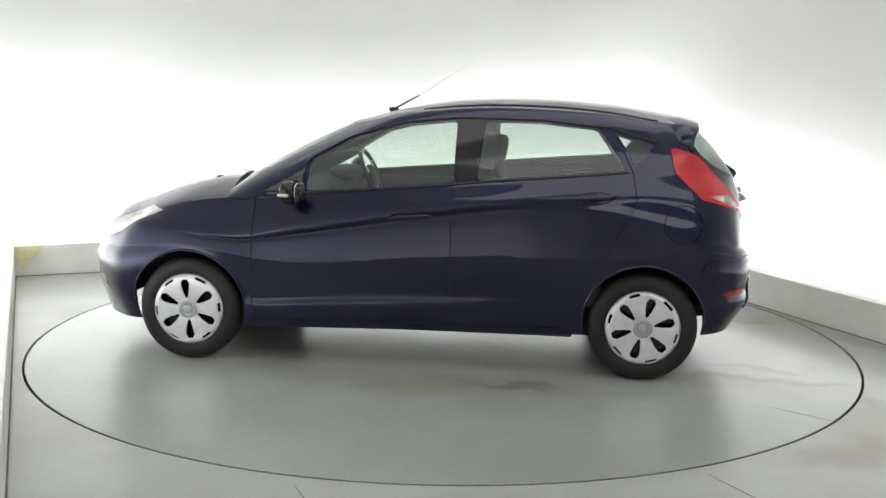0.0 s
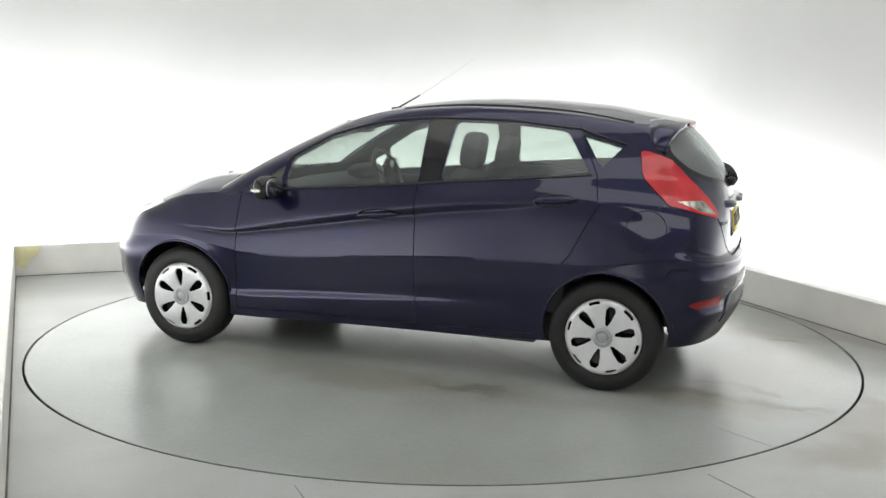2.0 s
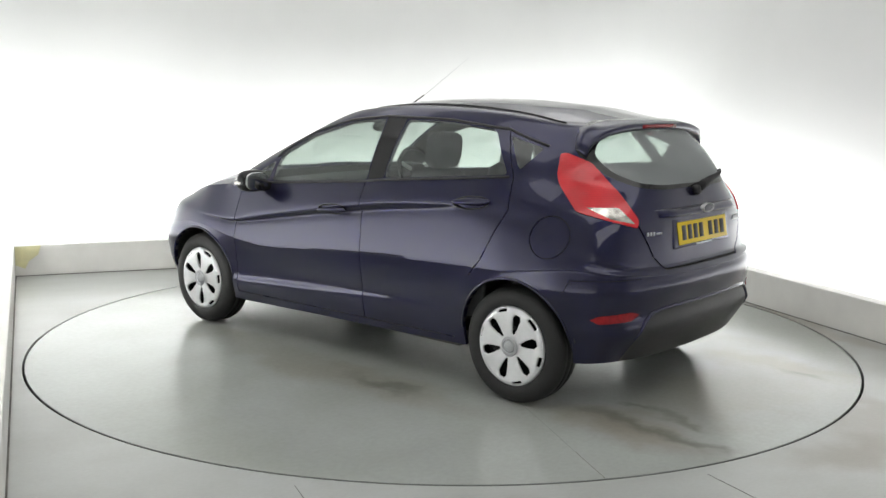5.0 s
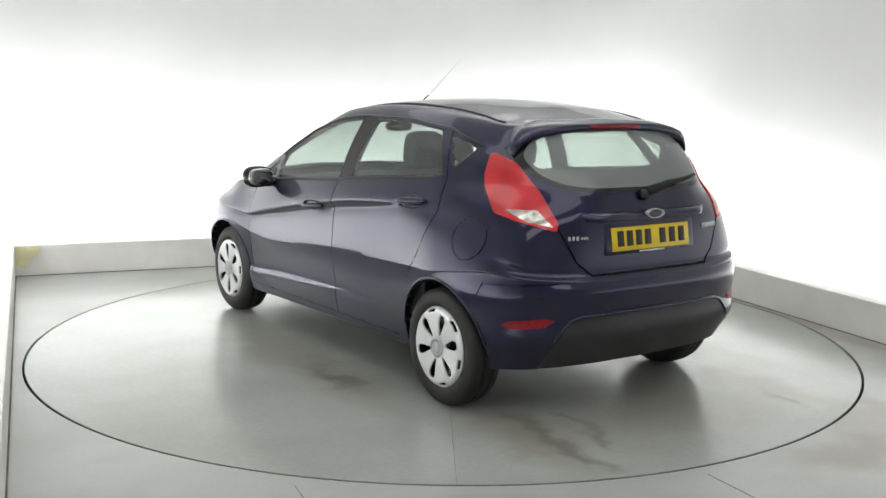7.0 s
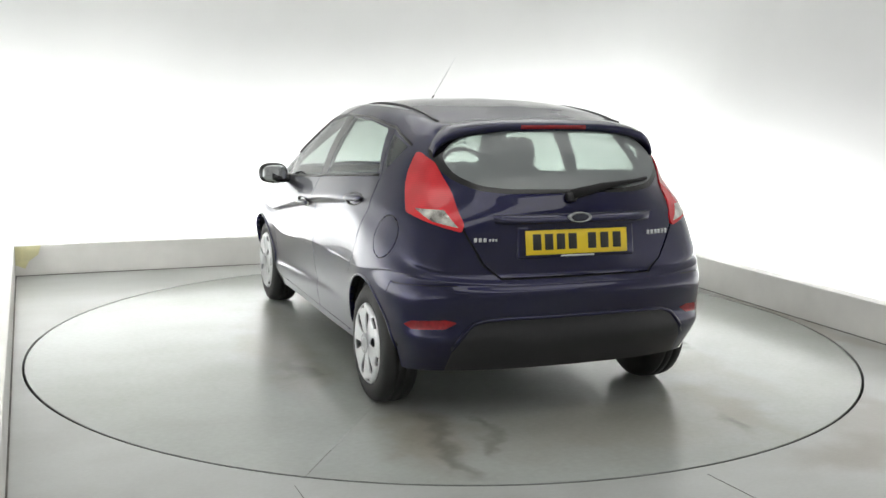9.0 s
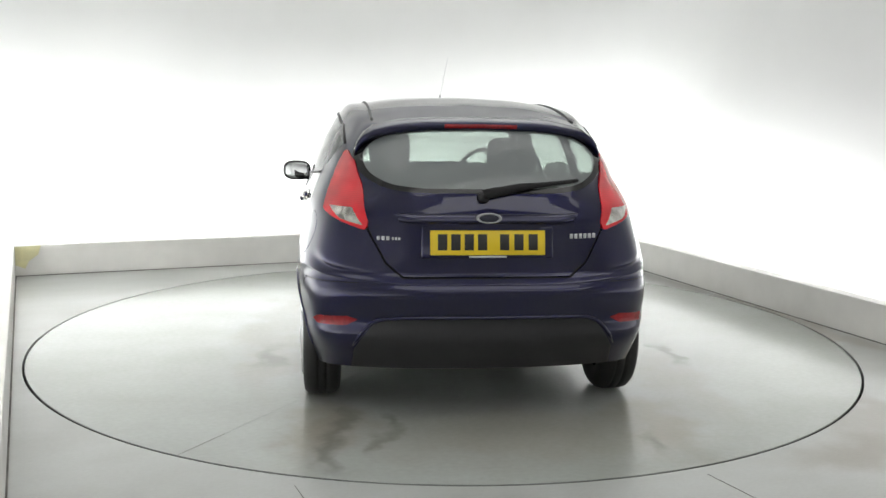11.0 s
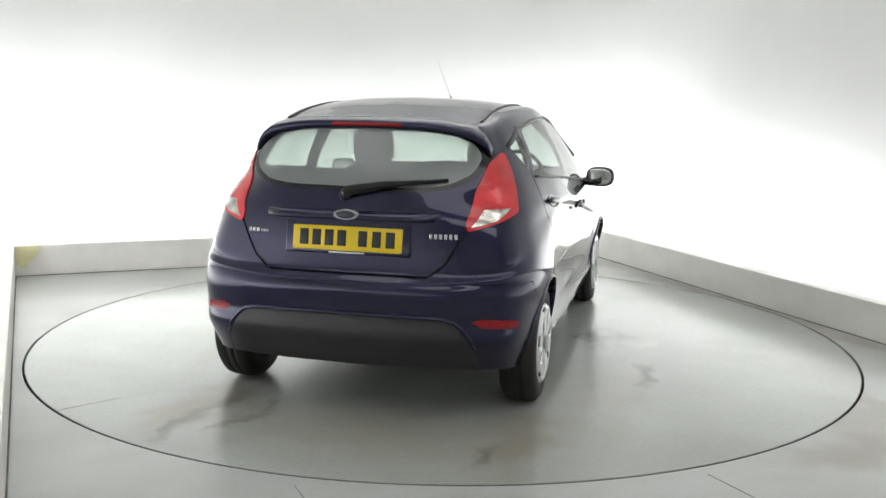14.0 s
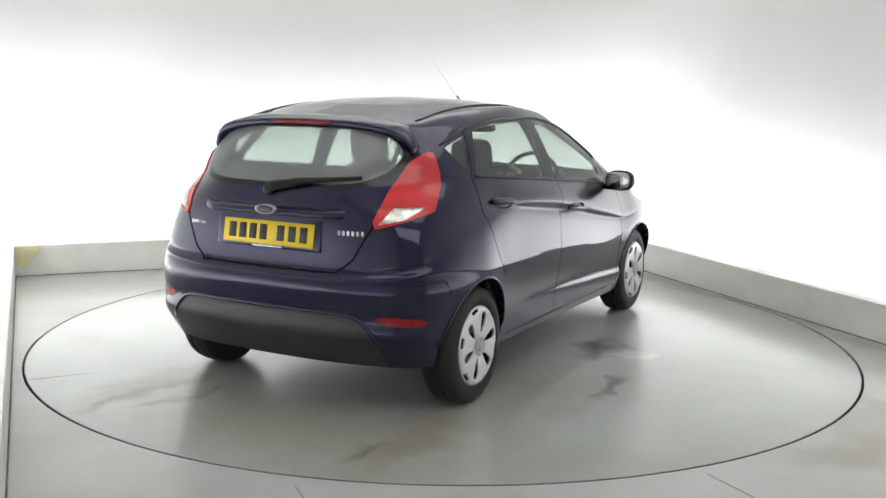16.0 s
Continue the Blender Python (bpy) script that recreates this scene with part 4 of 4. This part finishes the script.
def build_cabin(root):
    for y in (.345, -.345):
        st = new("front_seat")
        st.parent = root
        part("backrest", blob((.16, .46, .62), pose(-.30, y, .78, 0, -12, 0), 4.0), CLOTH, st)
        part("cushion", blob((.52, .48, .2), pose(.0, y, .46, 0, -5, 0), 4.0), CLOTH, st)
        part("headrest", blob((.11, .235, .205), pose(-.385, y, 1.18 if y > 0 else 1.14, 0, -10, 0), 4.2), CLOTH, st)
        for d in (.06, -.06):
            part("headrest_post", tube([(-.36, y + d, 1.03), (-.375, y + d, 1.11)], .006), CHROME, st)
    bench = new("rear_seat")
    bench.parent = root
    part("backrest", blob((.16, 1.22, .60), pose(-1.12, 0, .76, 0, -14, 0), 5.0), CLOTH, bench)
    part("cushion", blob((.48, 1.22, .2), pose(-.82, 0, .46, 0, -6, 0), 5.0), CLOTH, bench)
    part("parcel_shelf", boxed((.42, 1.08, .02), pose(-1.42, 0, 1.02), .006), TRIM, root)
    da = part("dashboard", skin([[(1.02, y, .90), (.80, y, .965 - .02 * abs(y)), (.62, y, .955 - .02 * abs(y)), (.53, y, .90), (.55, y, .70), (.95, y, .62)] for y in np.linspace(-.68, .68, 13)]), TRIM, root)
    part("instrument_hood", blob((.18, .34, .10), pose(.60, -.36, .975), 2.6), TRIM, da)
    sw = new("steering_wheel")
    sw.parent = root
    M = pose(.43, -.36, .955, 0, -66, 0)
    part("wheel_rim", tube([M @ Vector((.182 * math.cos(a), .182 * math.sin(a), 0)) for a in np.linspace(0, 2 * math.pi, 41)[:-1]], .014, 8, True), GLOSSB, sw)
    part("boss", blob((.15, .15, .05), M, 2.6), TRIM, sw)
    for a in (0, 120, 240):
        part("spoke", boxed((.10, .028, .014), M @ pose(0, 0, 0, 0, 0, a + 180) @ pose(.12, 0, 0), .004), SILVER, sw)
    part("rear_view_mirror", blob((.03, .20, .06), pose(.43, -.01, 1.275), 3.2), GLOSSB, root)
    part("cabin_floor", boxed((2.6, 1.30, .06), pose(-.35, 0, .36), .01), TRIM, root)
    part("boot_trim", boxed((.46, 1.10, .50), pose(-1.42, 0, .66), .02), TRIM, root)
    for s in (1, -1):
        for x0, x1, high, tilt in ((.78, -.21, .93, 2), (-.22, -1.02, 1.03, 3)):
            part("door_card", boxed((x0 - x1, .03, high - .38), pose((x0 + x1) / 2, s * .742, (high + .38) / 2, tilt * s), .01), TRIM, root)


def build_car():
    root = new("car")
    tagged(root, "dark navy blue five-door hatchback parked on the turntable", "car")
    bm, tag, normals = build_shell()
    bm.verts.index_update()
    bm.normal_update()
    P = lambda values, name, material, side, label="", parent=None, **k: panel(bm, tag, normals, values, name, material, parent or root, side, label, **k)
    P((BODY,), "body_shell", PAINT, 0, thick=0.02, right=(FLAP, FLAPGAP))
    P((FLAP,), "fuel_flap", PAINT, 1, "round body-coloured fuel flap")
    # sunk near-black strip: shade round the flap put into colour
    P((FLAPGAP,), "flap_seal", MATTB, 1, "near-black strip for the shade round the fuel flap", push=0.008, thick=0.003)
    P((BONNET,), "bonnet", PAINT, 0)
    tg = P((TGATE,), "tailgate", PAINT, 0, thick=0.03)
    P((RGLASS,), "rear_window", GLASSR, 0, "tinted heated rear window", tg, thick=0)
    P((BORDER,), "window_border", GLOSSB, 0, "gloss black border of the rear window", tg)
    P((WSCREEN,), "windscreen", GLASS, 0, "tinted windscreen", thick=0)
    bu = P((BUMPER,), "rear_bumper", PAINT, 0)
    P((INSERT,), "bumper_insert", BLACKP, 0, "unpainted black plastic lower insert", bu)
    fb = P((FBUMP,), "front_bumper", PAINT, 0)
    # the same for the shade between the panels
    P((GAP,), "panel_seal", MATTB, 0, "near-black strips for the shade in the panel gaps", push=0.010, thick=0.003)
    for s in (1, -1):
        fd = P((FDOOR,), "front_door", PAINT, s)
        rd = P((RDOOR,), "rear_door", PAINT, s)
        P((FWIN,), "window", GLASS, s, "tinted side window", fd, thick=0)
        P((RWIN,), "window", GLASS, s, "tinted side window", rd, thick=0)
        P((QWIN,), "quarter_window", GLASS, s, "small fixed quarter window", thick=0)
        P((SAIL,), "quarter_window", GLASS, s, "small fixed pane ahead of the mirror", thick=0)
        P((BPIL,), "pillar_trim", GLOSSB, s, "gloss black pillar trim")
        tl = P((LAMPR,), "tail_light", REDL, s, "red tail light lens", push=-0.006, thick=0.03)
        P((LAMPC,), "reversing_lens", CLEARL, s, "clear reversing light lens", tl, push=-0.006, thick=0.02)
        P((FOG,), "rear_reflector", REDD, s, "dark red bumper reflector", bu, push=-0.003)
        P((FFOG,), "fog_light", CLEARL, s, "clear front fog light", fb, push=-0.002)
        P((HEADL,), "headlight", CLEARL, s, "clear glass headlight", push=-0.003)
    shape = BVHTree.FromBMesh(bm)
    bm.free()
    build_trim(root, shape, tg, bu)
    build_cabin(root)
    for x in (1.2445, -1.2445):
        for s in (1, -1):
            build_wheel(root, x, s * 0.822, s)
            li = lathe([(.345, -.30), (.345, -.01)], 40)
            bmesh.ops.delete(li, geom=[v for v in li.verts if v.co.z < 0.02], context="VERTS")
            ob = part("wheel_liner", li, BLACKP, root)
            ob.location = (x, s * 0.80 if s > 0 else -0.80, 0.305)
            ob.rotation_euler = (0, 0, 0 if s > 0 else math.pi)
    part("floor_pan", boxed((1.75, 1.54, 0.05), pose(0.0, 0, 0.235), 0.01), BLACKP, root)
    part("underbody", boxed((2.9, 1.26, 0.20), pose(0.14, 0, 0.285), 0.03), BLACKP, root)
    return root


TURN = [(0.0, 173.47), (1.0, 167.16), (2.0, 160.69), (3.0, 153.83), (4.0, 146.71), (6.5, 129.02), (7.5, 121.95), (8.5, 114.90), (9.0, 111.32), (11.5, 93.71), (12.5, 86.60), (13.5, 79.52), (14.5, 72.47), (15.5, 65.67), (16.0, 62.17)]
CAR_AT = (0.089, 0.0253)


def motions():
    walk(table, [(t, pose(0, 0, 0, 0, 0, a)) for t, a in TURN])
    walk(car, [(t, pose(0, 0, 0, 0, 0, a) @ pose(*CAR_AT, 0)) for t, a in TURN])


table = build_studio()
car = build_car()
motions()
